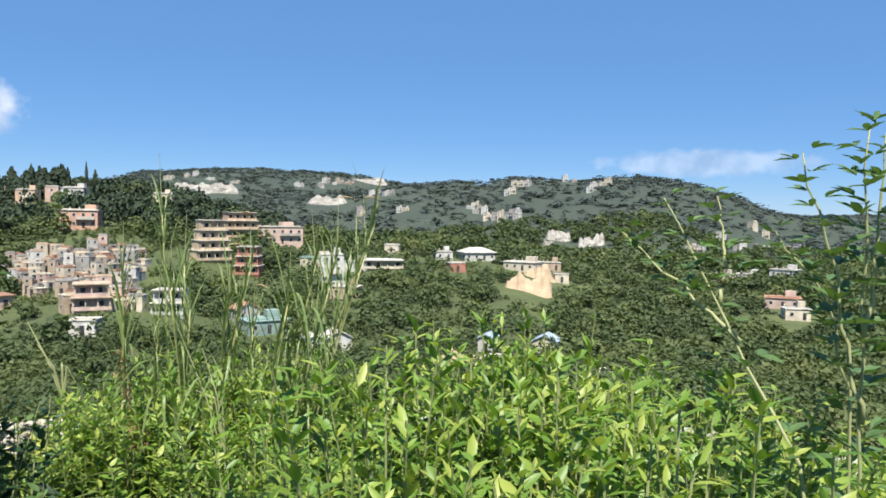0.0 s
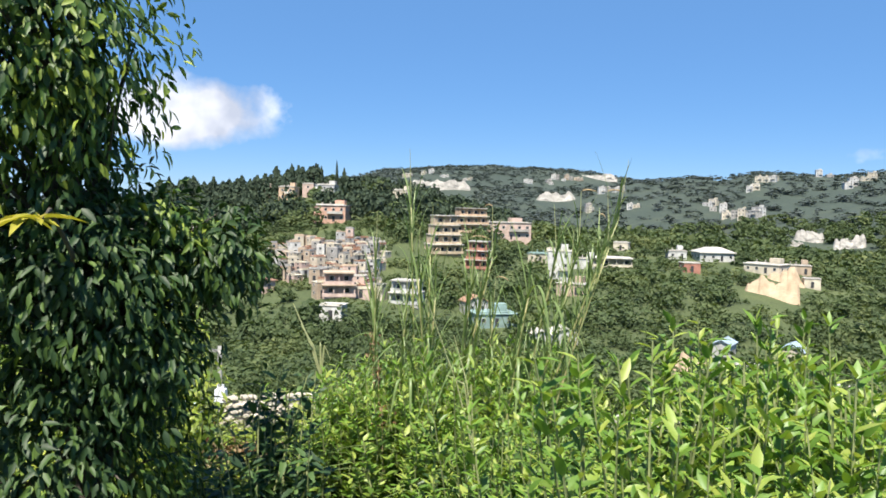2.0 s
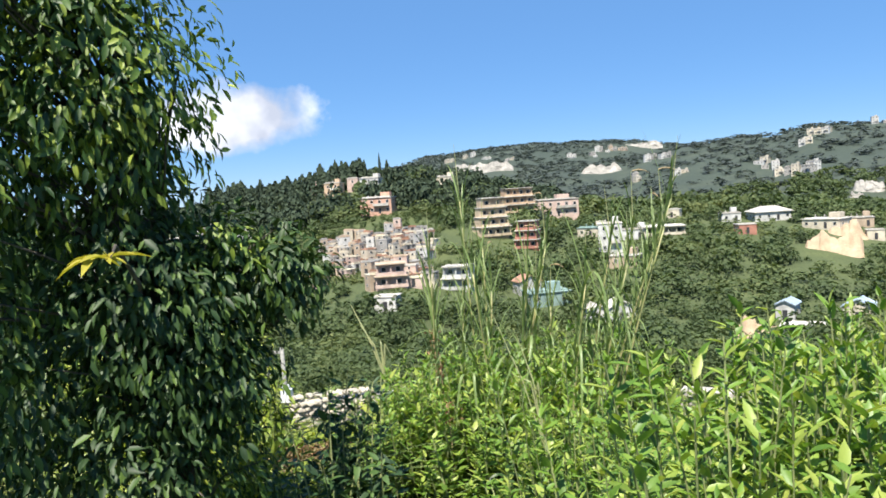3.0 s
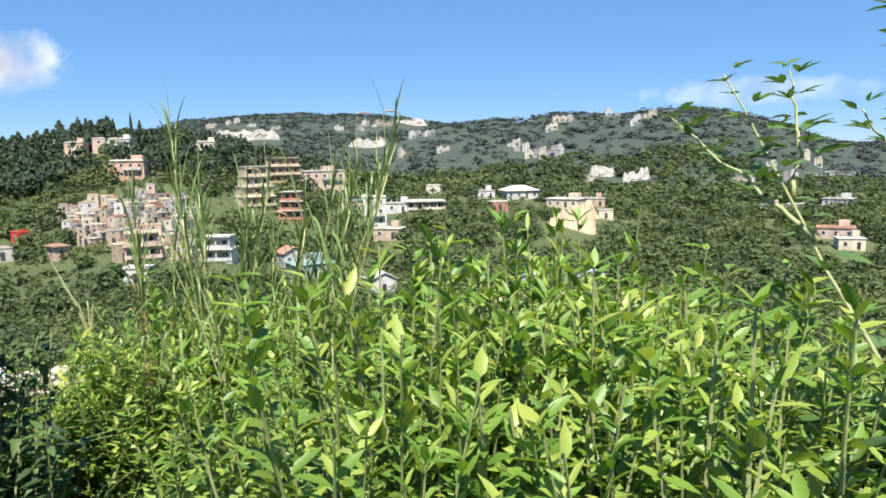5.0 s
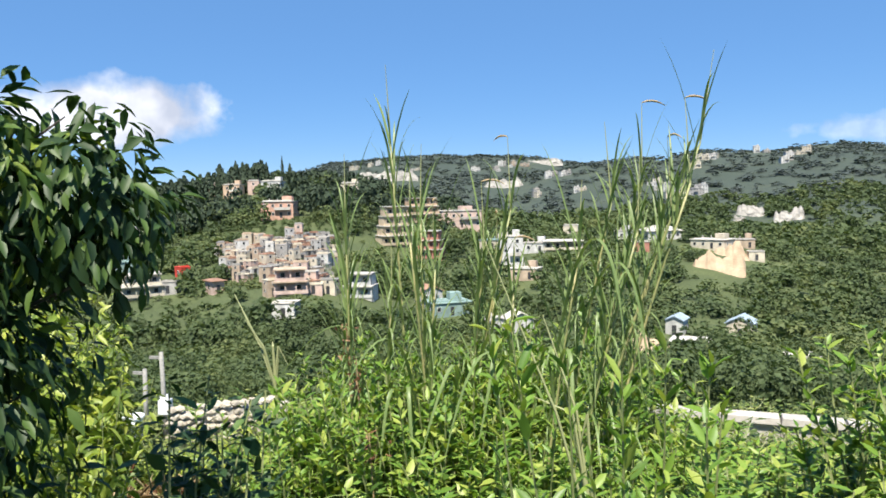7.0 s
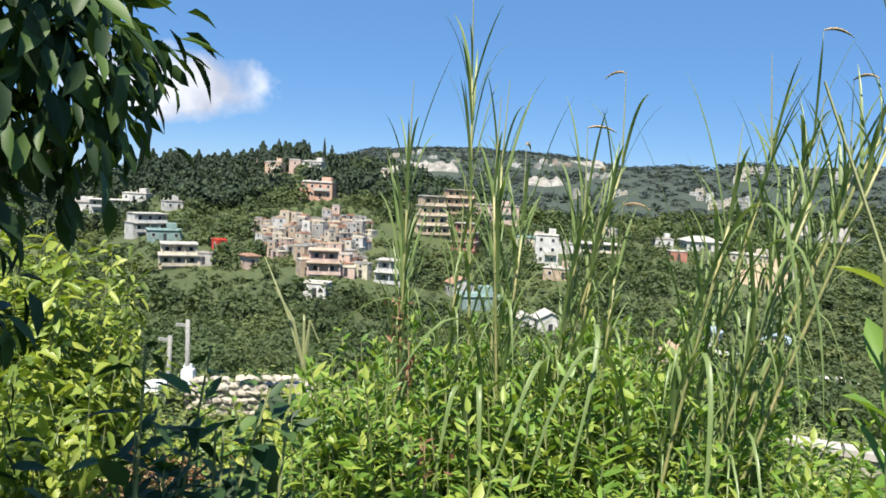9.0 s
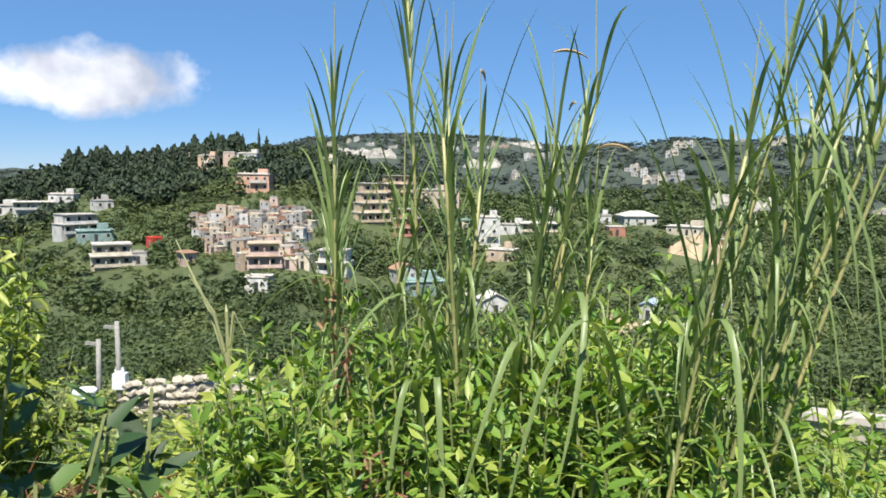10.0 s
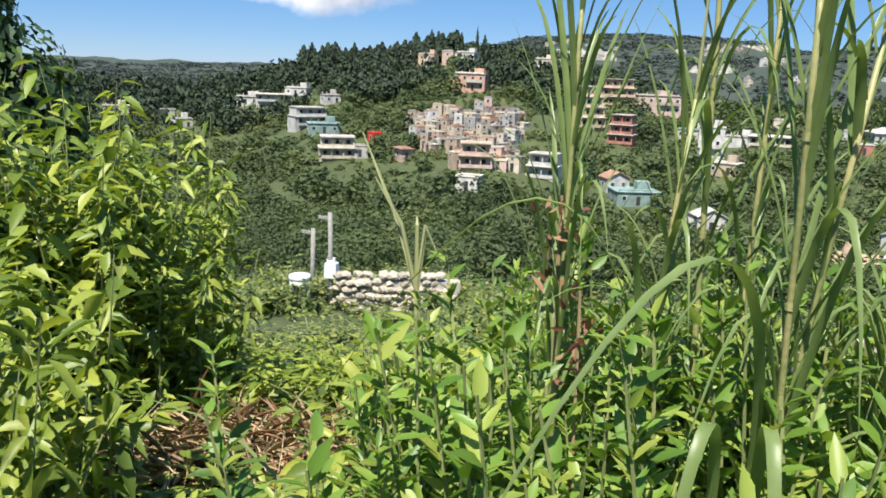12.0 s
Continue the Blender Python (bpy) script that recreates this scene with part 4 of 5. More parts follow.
def shrub_meshes(seed, height, spread, shoots, per_shoot, leaf, leaf_mat, shape=LEAF, young=True, up=0.55, bare=0.12, width=0.34):
    """Stems, leaves and bright young tips of one shrub."""
    rng = np.random.default_rng(seed)
    solids, P, X, U, Ls, Ws = [], [], [], [], [], []
    Py, Xy, Uy, Ly, Wy = [], [], [], [], []
    for _ in range(shoots):
        h = height * rng.uniform(0.62, 1.0)
        base = rng.normal(0, spread * 0.38, 2)
        pts = shoot_points(rng, h, spread * rng.uniform(0.15, 1.1), 1.4)
        pts[:, :2] += base
        solids.append(tube(pts, np.linspace(0.008, 0.0025, len(pts)), 3))
        along = np.sort(rng.uniform(bare, 1.0, per_shoot)) ** 0.85
        turn = rng.uniform(0, 6)
        for k, s in enumerate(along):
            i = min(int(s * (len(pts) - 1)), len(pts) - 2)
            f = s * (len(pts) - 1) - i
            p = pts[i] * (1 - f) + pts[i + 1] * f
            a = turn + k * 2.4 + rng.normal(0, 0.3)
            rise = (-0.35 + 1.5 * s * up * 1.25) + rng.normal(0, 0.45)
            way = np.array([math.cos(a), math.sin(a), rise])
            tip = s > 0.80 and young
            size = leaf * rng.uniform(0.5, 1.3) * (0.75 if tip else 1.15 - 0.35 * s)
            stalk = unit(way) * size * 0.25 * (0 if tip else 1)
            target = (Py, Xy, Uy, Ly, Wy) if tip else (P, X, U, Ls, Ws)
            for lst, val in zip(target, (p + stalk, way, (rng.normal(0, 0.35), rng.normal(0, 0.35), 1.0), size, size * width * rng.uniform(0.8, 1.2))):
                lst.append(val)
    stems = mesh_of("stems", *merged(*solids), STEM)
    leaves = scatter_leaves("leaves", P, X, U, Ls, Ws, leaf_mat, shape)
    tips = scatter_leaves("young_leaves", Py, Xy, Uy, Ly, Wy, YOUNG_LEAF, shape) if Py else None
    return stems, leaves, tips


def shrub(name, label, meshes, group):
    root = thing(name, label, "shrub", group=group)
    part("woody_growth", meshes[0], root, kind="stuff")
    part("foliage", meshes[1], root, kind="stuff")
    if meshes[2]:
        part("young_foliage", meshes[2], root, "bright young leaves at the shoot tips", kind="stuff")
    return root


SHRUB_LABEL = "leafy green shrub with upright pointed-leaf shoots"
shrub_kinds = [shrub("shrub", SHRUB_LABEL, shrub_meshes(60 + k, 1.4, 0.23, 12, 56, 0.078, SHRUB_LEAF, (LEAF, LEAF, BROAD)[k % 3], True, 0.75, 0.25, 0.33), "shrubs on the slope") for k in range(5)]


def plant(kinds, spots, rng, first, native=(1.0, 1.0)):
    """Sets copies of the kinds down at spots of x, y, height, spread; the first ones are the kinds themselves. native: the spread and height of the kinds."""
    for x, y, tall, wide in spots:
        k = rng.randrange(len(kinds))
        m = pose(x, y, height_at(x, y) - 0.03, rng.uniform(-4, 4), rng.uniform(-4, 4), rng.uniform(0, 360))
        if k in first:
            first.discard(k)
            ob = kinds[k]
            ob.matrix_basis = m
        else:
            ob = copy_thing(kinds[k], m)
        ob.scale = (wide / native[0], wide / native[0], tall / native[1])


near = random.Random(8)
WALKED = [(a[1][0] + (b[1][0] - a[1][0]) * k / 6, a[1][1] + (b[1][1] - a[1][1]) * k / 6) for a, b in zip(PATH, PATH[1:]) for k in range(7)]


def off_path(x, y, gap):
    return all(math.hypot(x - px, y - py) > gap for px, py in WALKED)


spots = []


def shrub_at(x, y, top, wide, gap=0.44):
    if off_path(x, y, gap) and top - height_at(x, y) > 0.25:
        spots.append((x, y, top - height_at(x, y), wide))


def sight(x, y):
    """The height below which growth leaves the view down to the dry patch and the lower terrace open."""
    az, d = math.degrees(math.atan2(x + 1.37, y - 2.145)), math.hypot(x + 1.37, y - 2.145)
    if -36 <= az < -23:
        return 1.12 - d * 0.36
    if -58 < az < -36:
        return 1.12 - d * (0.62 if d < 3.7 else 0.35 if az > -47 else 0.0)
    return 2.0


# the tall shoots beside the first bend of the path
for n in range(26):
    shrub_at(near.uniform(0.02, 0.8), near.uniform(0.42, 1.35), near.uniform(1.36, 1.56), near.uniform(0.4, 0.6))
# the front row that brushes the path
for x, y, top in ((-0.03, 0.33, 1.34), (0.14, 0.16, 1.30), (0.33, -0.02, 1.28), (0.55, -0.05, 1.26), (0.82, 0.05, 1.25), (0.22, 0.36, 1.38), (0.5, 0.25, 1.38), (0.75, 0.35, 1.36), (-0.10, 0.62, 1.24), (1.1, 0.15, 1.2), (-0.2, 0.9, 1.1)):
    shrub_at(x, y, top, 0.45, 0.36)
# the thicket on the right, lower and lower away from the path
for n in range(90):
    x, y = near.uniform(0.3, 2.6), near.uniform(0.2, 3.2)
    far, az = math.hypot(x - 0.16, y + 1.09), math.degrees(math.atan2(x - 0.16, y + 1.09))
    top = 1.77 - far * math.tan(radians(near.uniform(8.8, 11.0) + max(0.0, az - 12) * 0.28))
    if far > 1.4:
        shrub_at(x, y, top, near.uniform(0.55, 0.85))
# one bush that hangs into the path, and low growth round it
shrub_at(-0.56, 1.44, 1.36, 0.34, 0.3)
shrub_at(-0.44, 1.64, 1.22, 0.4, 0.3)
for n in range(46):
    x, y = near.uniform(-0.9, 0.4), near.uniform(1.0, 2.7)
    top = min(1.5 - 0.31 * math.hypot(x + 0.37, y - 0.04), 1.34 - 0.40 * math.hypot(x + 0.85, y - 0.68), 1.25 - 0.42 * math.hypot(x + 1.0, y - 1.3))
    shrub_at(x, y, top, near.uniform(0.5, 0.75), 0.45)
# the stand in the middle, round the foot of the cane
for n in range(125):
    x, y = near.uniform(-2.1, -0.45), near.uniform(2.75, 4.3)
    top = min(near.uniform(0.62, 0.92) - max(0.0, 3.15 - y) * 0.8 - max(0.0, x + 0.9) * 0.35, sight(x, y))
    shrub_at(x, y, top, near.uniform(0.45, 0.75), 0.62)
for n in range(30):
    x, y = near.uniform(-0.6, 1.2), near.uniform(3.0, 5.4)
    shrub_at(x, y, 1.32 - 0.30 * math.hypot(x + 0.9, y - 0.87), near.uniform(0.6, 0.9))
plant(shrub_kinds, spots, near, set(range(5)), (0.56, 1.4))


# ---- tall cane grass ----
def cane_clump(x, y, stems, seed, label, blades_low, big_blades=()):
    rng = np.random.default_rng(seed)
    z = height_at(x, y)
    root = thing("cane_clump", label, "grass", pose(x, y, z), "tall cane clumps")
    for bx, by, tx, ty, top in stems:
        h = top - z
        s = np.linspace(0, 1, 9)
        pts = np.stack([bx - x + (tx - bx) * s**1.3, by - y + (ty - by) * s**1.3, h * 0.86 * s], -1)
        stem = part("stem", mesh_of("stem", *tube(pts, np.linspace(0.0085, 0.004, 9), 6), CANE, True), root)
        for k in range(1, 8):
            part("node_ring", mesh_of("node_ring", *tube([pts[k] - (0, 0, 0.006), pts[k] + (0, 0, 0.006)], (0.0098 - 0.0006 * k,) * 2, 6), CANE), stem)
        for k in range(44):
            f = 0.12 + 0.88 * (k / 43) ** 0.75
            p = np.array([np.interp(f, s, pts[:, c]) for c in range(3)])
            a = k * 2.6 + rng.normal(0, 0.4)
            out = np.array([math.cos(a), math.sin(a), 0])
            length = rng.uniform(0.35, 0.72) * (1.05 if f < 0.8 else 0.75)
            steep = rng.uniform(2.0, 3.8) if f > 0.5 else rng.uniform(1.2, 2.4)
            fall = rng.uniform(0.35, 1.3) * (0.35 if k > 26 else 1.0)
            u = np.linspace(0, 1, 9)[:, None]
            path = p + out * length * (u * (0.22 if f > 0.5 else 0.46) + 0.10 * u * u) + np.array([0, 0, 1.0]) * length * (u * 0.33 * steep - fall * u**2.6)
            wide = rng.uniform(0.006, 0.0145) * np.array([0.5, 0.9, 1, 1, 0.95, 0.85, 0.65, 0.4, 0.04])
            part("blade", mesh_of("blade", *ribbon(path, wide), CANE_LEAF, True), root)
        tip = pts[-1]
        u = np.linspace(0, 1, 6)[:, None]
        plume = tip + np.array([rng.normal(0, 0.05), rng.normal(0, 0.05), 1]) * u * h * 0.14
        part("spike", mesh_of("spike", *tube(plume, np.linspace(0.004, 0.0012, 6), 4), PALE_STALK), root)
        if rng.random() > 0.4:
            continue
        a = rng.uniform(0, 2 * math.pi)
        bent = plume[-1] + np.array([math.cos(a), math.sin(a), 0.35]) * u * 0.11 - np.array([0, 0, 1.0]) * 0.05 * u * u
        part("seed_head", mesh_of("seed_head", *tube(bent, (0.002, 0.0045, 0.005, 0.0045, 0.003, 0.001), 5), STRAW), root, "bent tan seed head")
    for k in range(blades_low):
        a = rng.uniform(0, 2 * math.pi)
        p = np.array([rng.normal(0, 0.16), rng.normal(0, 0.16), 0.0])
        out = np.array([math.cos(a), math.sin(a), 0])
        length = rng.uniform(1.1, 1.75)
        u = np.linspace(0, 1, 10)[:, None]
        fall = rng.uniform(0.45, 1.0)
        path = p + out * length * (u * 0.25 + 0.35 * u * u) + np.array([0, 0, 1.0]) * length * (u * 1.05 - fall * u**2.4)
        wide = rng.uniform(0.012, 0.027) * np.array([0.6, 0.9, 1, 1, 1, 0.95, 0.85, 0.65, 0.38, 0.03])
        part("blade", mesh_of("blade", *ribbon(path, wide), CANE_LEAF, True), root)
    for pts in big_blades:
        p = np.array(pts, float) - (x, y, z)
        t = np.linspace(0, 3, 14)
        # an even curve through start, bend, fall and tip
        w = np.stack([(1 - t / 3) ** 3, 3 * (t / 3) * (1 - t / 3) ** 2, 3 * (t / 3) ** 2 * (1 - t / 3), (t / 3) ** 3], -1)
        wide = 0.017 * np.interp(t, (0, 0.4, 1.6, 2.4, 2.8, 3), (0.55, 0.85, 1.0, 0.75, 0.35, 0.03))
        part("blade", mesh_of("blade", *ribbon(w @ p, wide), CANE_LEAF, True), root, "broad arching blade with a pale midrib")
    return root


CANE_LABEL = "tall cane grass clump with arching ribbon leaves"
cane_clump(-1.50, 3.50, ((-1.52, 3.56, -1.62, 3.6, 2.12), (-1.40, 3.5, -1.05, 3.57, 1.76), (-1.46, 3.42, -1.34, 3.3, 1.48), (-1.36, 3.45, -1.42, 3.2, 1.62), (-1.48, 3.6, -1.50, 3.66, 1.75), (-1.34, 3.55, -1.16, 3.5, 1.56)), 3, CANE_LABEL, 62,
           (((-1.42, 3.26, 0.50), (-1.40, 3.05, 1.12), (-1.52, 2.92, 1.06), (-1.74, 2.82, 0.42)), ((-1.60, 3.40, 0.55), (-1.72, 3.36, 1.12), (-1.90, 3.30, 1.0), (-2.22, 3.22, 0.45)),
            ((-1.46, 3.2, 0.30), (-1.45, 3.08, 0.92), (-1.47, 2.98, 0.80), (-1.50, 2.93, 0.30)), ((-1.40, 3.2, 0.3), (-1.42, 3.06, 0.95), (-1.38, 2.98, 0.82), (-1.34, 2.92, 0.25)),
            ((-1.30, 3.3, 0.4), (-1.14, 3.1, 1.05), (-1.22, 2.95, 0.9), (-1.34, 2.85, 0.35)), ((-1.25, 3.4, 0.5), (-1.05, 3.25, 1.2), (-1.0, 3.05, 0.95), (-1.12, 2.95, 0.45))))
cane_clump(-1.78, 3.45, ((-1.78, 3.42, -1.79, 3.42, 1.70), (-1.70, 3.52, -1.60, 3.5, 1.38), (-1.86, 3.6, -1.86, 3.6, 1.30)), 4, CANE_LABEL, 26)
cane_clump(-0.90, 3.28, ((-0.90, 3.28, -0.26, 3.31, 2.04), (-0.92, 3.30, -0.60, 3.3, 1.78), (-0.86, 3.26, -0.48, 3.36, 1.86), (-0.95, 3.2, -0.72, 3.1, 1.55), (-0.84, 3.34, -0.36, 3.42, 1.72), (-0.88, 3.22, -0.50, 3.2, 1.64), (-0.8, 3.3, -0.3, 3.25, 1.86)), 5, CANE_LABEL, 62,
           (((-0.92, 3.2, 0.45), (-1.02, 3.05, 1.12), (-1.12, 2.9, 0.98), (-1.22, 2.8, 0.40)), ((-0.86, 3.2, 0.5), (-0.76, 3.1, 1.15), (-0.72, 2.95, 0.95), (-0.74, 2.85, 0.40)),
            ((-0.80, 3.2, 0.6), (-0.62, 3.1, 1.5), (-0.50, 3.0, 1.35), (-0.46, 2.95, 0.75)), ((-0.84, 3.2, 0.7), (-0.70, 3.0, 1.6), (-0.58, 2.9, 1.4), (-0.55, 2.85, 0.95))))
cane_clump(-1.22, 3.55, ((-1.24, 3.55, -1.12, 3.55, 1.42), (-1.12, 3.6, -1.05, 3.62, 1.30)), 6, CANE_LABEL, 30)


# ---- the dark leafy tree beside the path ----
def leafy_tree():
    rng = np.random.default_rng(77)
    base = (-2.35, 1.45, height_at(-2.35, 1.45))
    root = thing("tree", "dark glossy-leaved tree with drooping leaves beside the path", "tree", pose(*base))
    # first two lobes are added, barely in view, to shade the lower crown
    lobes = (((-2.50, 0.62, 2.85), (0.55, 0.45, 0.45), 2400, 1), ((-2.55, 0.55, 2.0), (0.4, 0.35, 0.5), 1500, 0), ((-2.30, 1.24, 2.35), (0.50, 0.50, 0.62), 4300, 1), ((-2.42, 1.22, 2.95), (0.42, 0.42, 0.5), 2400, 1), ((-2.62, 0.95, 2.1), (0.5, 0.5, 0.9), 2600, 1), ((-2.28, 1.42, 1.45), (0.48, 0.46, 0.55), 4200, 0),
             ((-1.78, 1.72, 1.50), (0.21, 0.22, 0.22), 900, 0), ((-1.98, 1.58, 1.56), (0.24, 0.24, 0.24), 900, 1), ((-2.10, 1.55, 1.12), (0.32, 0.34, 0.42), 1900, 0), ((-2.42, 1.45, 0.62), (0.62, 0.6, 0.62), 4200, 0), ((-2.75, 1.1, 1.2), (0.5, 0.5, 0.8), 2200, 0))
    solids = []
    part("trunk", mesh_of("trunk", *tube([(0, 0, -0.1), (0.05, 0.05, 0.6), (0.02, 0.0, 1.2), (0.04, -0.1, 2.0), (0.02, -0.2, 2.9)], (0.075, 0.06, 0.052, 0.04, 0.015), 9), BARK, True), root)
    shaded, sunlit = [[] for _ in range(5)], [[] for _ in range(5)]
    # outer lobes take the leaf copy with sunlight put into its colour
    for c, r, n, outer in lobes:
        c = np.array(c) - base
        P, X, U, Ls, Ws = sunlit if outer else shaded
        for _ in range(n // 170):
            e = c + unit(rng.normal(0, 1, 3)) * np.array(r) * rng.uniform(0.6, 1.0)
            s = np.array([0.05, 0.12, max(0.25, min(e[2] * 0.75, 2.3))])
            mid = (s + e) / 2 + (0, 0, 0.08)
            solids.append(tube([s, mid, e], (0.012, 0.007, 0.002), 5))
        o = unit(rng.normal(0, 1, (n, 3)))
        p = c + o * np.array(r) * (rng.uniform(0.05, 1, (n, 1)) ** 0.42) * (1 + 0.18 * np.sin(o[:, :1] * 9 + o[:, 2:] * 7))
        P.append(p)
        X.append(o * 0.55 + rng.normal(0, 0.4, (n, 3)) + (0, 0, -0.75))
        U.append(o + rng.normal(0, 0.4, (n, 3)) + (0, 0, 0.6))
        size = rng.uniform(0.042, 0.078, n)
        Ls.append(size)
        Ws.append(size * rng.uniform(0.30, 0.42, n))
    sprig = [(0.0, 0.0, 1.6), (0.35, -0.35, 1.85), (0.6, -0.7, 2.02), (0.78, -0.9, 2.0)]
    part("sprig", mesh_of("sprig", *tube(sprig, (0.012, 0.009, 0.006, 0.003), 6), BARK), root, "thin twig of young leaves")
    tip = np.array(sprig[-1])
    for k in range(13):
        a = k * 2.4
        part("young_leaf", scatter_leaves("young_leaf", [tip - (0.012 * k, -0.006 * k, 0)], [(math.cos(a), math.sin(a), 0.25 - 0.05 * k)], [(0.1, 0.1, 1)], [rng.uniform(0.09, 0.13)], [0.03], YELLOW_LEAF, DROOPY), root, "yellow-green young leaf")
    part("branchwork", mesh_of("branchwork", *merged(*solids), BARK), root, kind="stuff")
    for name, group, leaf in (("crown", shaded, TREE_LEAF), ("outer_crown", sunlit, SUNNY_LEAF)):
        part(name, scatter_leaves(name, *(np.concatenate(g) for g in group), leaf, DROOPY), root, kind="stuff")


leafy_tree()


# ---- a slender sapling on the right ----
def sapling(x, y, stems, seed, leaf=0.12, aside=0.18):
    rng = np.random.default_rng(seed)
    z = height_at(x, y)
    root = thing("sapling", "slender sapling with sparse grey-green leaves in threes", "sapling", pose(x, y, z))
    P, X, U, Ls, Ws = [], [], [], [], []
    for pts, count in stems:
        q = np.array(pts, float) + (aside, 0, 0) - (x, y, z)
        s = np.linspace(0, 1, 12)
        t = np.linspace(0, 1, len(q))
        line = np.stack([np.interp(s, t, q[:, c]) for c in range(3)], -1) + np.concatenate([[[0, 0, 0]], rng.normal(0, 0.006, (11, 3))])
        part("stem", mesh_of("stem", *tube(line, np.linspace(0.008, 0.0022, 12), 6), PALE_STALK, True), root)
        for k in range(count):
            f = 0.30 + 0.70 * (k / (count - 1))
            p = np.array([np.interp(f, s, line[:, c]) for c in range(3)])
            a = k * 2.4 + rng.normal(0, 0.4)
            way = np.array([math.cos(a), math.sin(a), 0.55 + rng.normal(0, 0.2)])
            size = leaf * rng.uniform(0.75, 1.15) * (1.15 - 0.5 * f)
            mid = p + unit(way) * size * 0.5
            for turn in (-0.85, 0, 0.85):
                w = np.array([math.cos(a + turn), math.sin(a + turn), way[2] * 0.7 + rng.normal(0, 0.15)])
                P.append(mid), X.append(w), U.append((rng.normal(0, 0.3), rng.normal(0, 0.3), 1)), Ls.append(size), Ws.append(size * 0.34)
    for p, w, u, s, ww in zip(P, X, U, Ls, Ws):
        part("leaf", scatter_leaves("leaf", [p], [w], [u], [s], [ww], SAPLING_LEAF), root)


sapling(1.36, 1.0, [([(1.36, 1.0, 0.0), (1.35, 1.0, 1.0), (1.34, 1.0, 1.6), (1.33, 1.0, 2.05)], 30), ([(1.35, 1.0, 1.2), (1.30, 1.02, 1.5), (1.18, 1.06, 1.96)], 24), ([(1.345, 1.0, 1.45), (1.38, 1.02, 1.7), (1.40, 1.03, 2.02)], 18)], 9, 0.10, 0.0)
sapling(1.22, 0.92, [([(1.22, 0.92, 0.0), (1.19, 0.97, 1.05), (1.03, 1.25, 1.5), (0.885, 1.40, 1.84)], 22), ([(1.07, 1.18, 1.4), (0.92, 1.3, 1.55), (0.76, 1.44, 1.73)], 14), ([(1.03, 1.25, 1.5), (1.06, 1.3, 1.65), (1.06, 1.38, 1.84)], 12)], 10, 0.09, 0.0)
sapling(1.5, 1.3, [([(1.5, 1.3, 0.0), (1.48, 1.3, 1.2), (1.38, 1.3, 1.55), (1.22, 1.32, 1.74)], 24)], 12, 0.09, 0.0)

# ---- weeds and bushes on the lower slope ----
lime_kinds = [shrub("bush", "yellow-green bush with drooping pointed leaves", shrub_meshes(160 + k, 1.0, 0.5, 14, 50, 0.15, LIME_LEAF, DROOPY, False, 0.25, 0.1, 0.36), "bushes on the lower slope") for k in range(3)]
lime = random.Random(3)
lime_spots = [(-4.6, 4.4, 2.65, 1.0), (-4.95, 4.9, 2.5, 1.1), (-4.55, 5.0, 2.1, 0.8), (-5.3, 4.4, 2.8, 1.1), (-4.6, 4.75, 1.6, 0.7), (-4.9, 4.1, 2.2, 0.9), (-5.5, 5.4, 2.4, 1.2), (-6.4, 6.2, 1.9, 1.3), (-8.2, 13.4, 0.55, 1.2), (-7.5, 14.0, 0.8, 1.4),
              (-3.0, 2.95, 1.3, 0.7), (-3.3, 3.2, 1.25, 0.8), (-2.75, 3.25, 1.15, 0.6), (-3.5, 2.7, 1.5, 0.8), (-3.7, 3.4, 1.2, 0.8)]
# mixed knee-high growth over the slope below the path
mixed = random.Random(29)
for n in range(40):
    az, d = mixed.uniform(-52, -20), mixed.uniform(4.6, 10.5)
    x, y = polar(az, d)
    if math.hypot(x + 3.45, y - 4.25) > 0.8 and x < -1.9:
        lime_spots.append((x, y, mixed.uniform(0.35, 0.62) if -44 < az < -32 else mixed.uniform(0.5, 0.95), mixed.uniform(0.7, 1.15)))
for n in range(44):
    az, d = mixed.uniform(-62, -36), mixed.uniform(3.9, 6.2)
    x, y = -1.37 + d * math.sin(radians(az)), 2.145 + d * math.cos(radians(az))
    lime_spots.append((x, y, mixed.uniform(0.7, 1.0) * max(0.5, min(0.75, sight(x, y)) - height_at(x, y)), mixed.uniform(0.55, 0.9)))
for n in range(26):
    x, y = mixed.uniform(-3.3, -2.05), mixed.uniform(3.1, 4.7)
    if math.hypot(x + 3.45, y - 4.25) > 0.85:
        lime_spots.append((x, y, min(mixed.uniform(0.25, 0.5), sight(x, y)) - height_at(x, y), mixed.uniform(0.45, 0.7)))
tall_lime_kinds = [shrub("bush", "tall yellow-green bush with drooping pointed leaves", shrub_meshes(170 + k, 2.0, 0.5, 16, 60, 0.15, LIME_LEAF, DROOPY, False, 0.1, 0.2, 0.36), "bushes on the lower slope") for k in range(2)]
lime_spots = [(x, y, min(tall, sight(x, y) - height_at(x, y)), wide) for x, y, tall, wide in lime_spots if sight(x, y) - height_at(x, y) > 0.2]
plant(lime_kinds, [p for p in lime_spots if p[2] < 1.35], lime, set(range(3)))
plant(tall_lime_kinds, [p for p in lime_spots if p[2] >= 1.35], lime, {0, 1}, (1.0, 2.0))
dark_kinds = [shrub("bush", "dark green bush with tree shade put into its colour", shrub_meshes(190 + k, 1.15, 0.2, 11, 44, 0.085, SHADED_LEAF, BROAD, False, 0.4, 0.25, 0.38), "shaded bushes by the path") for k in range(2)]
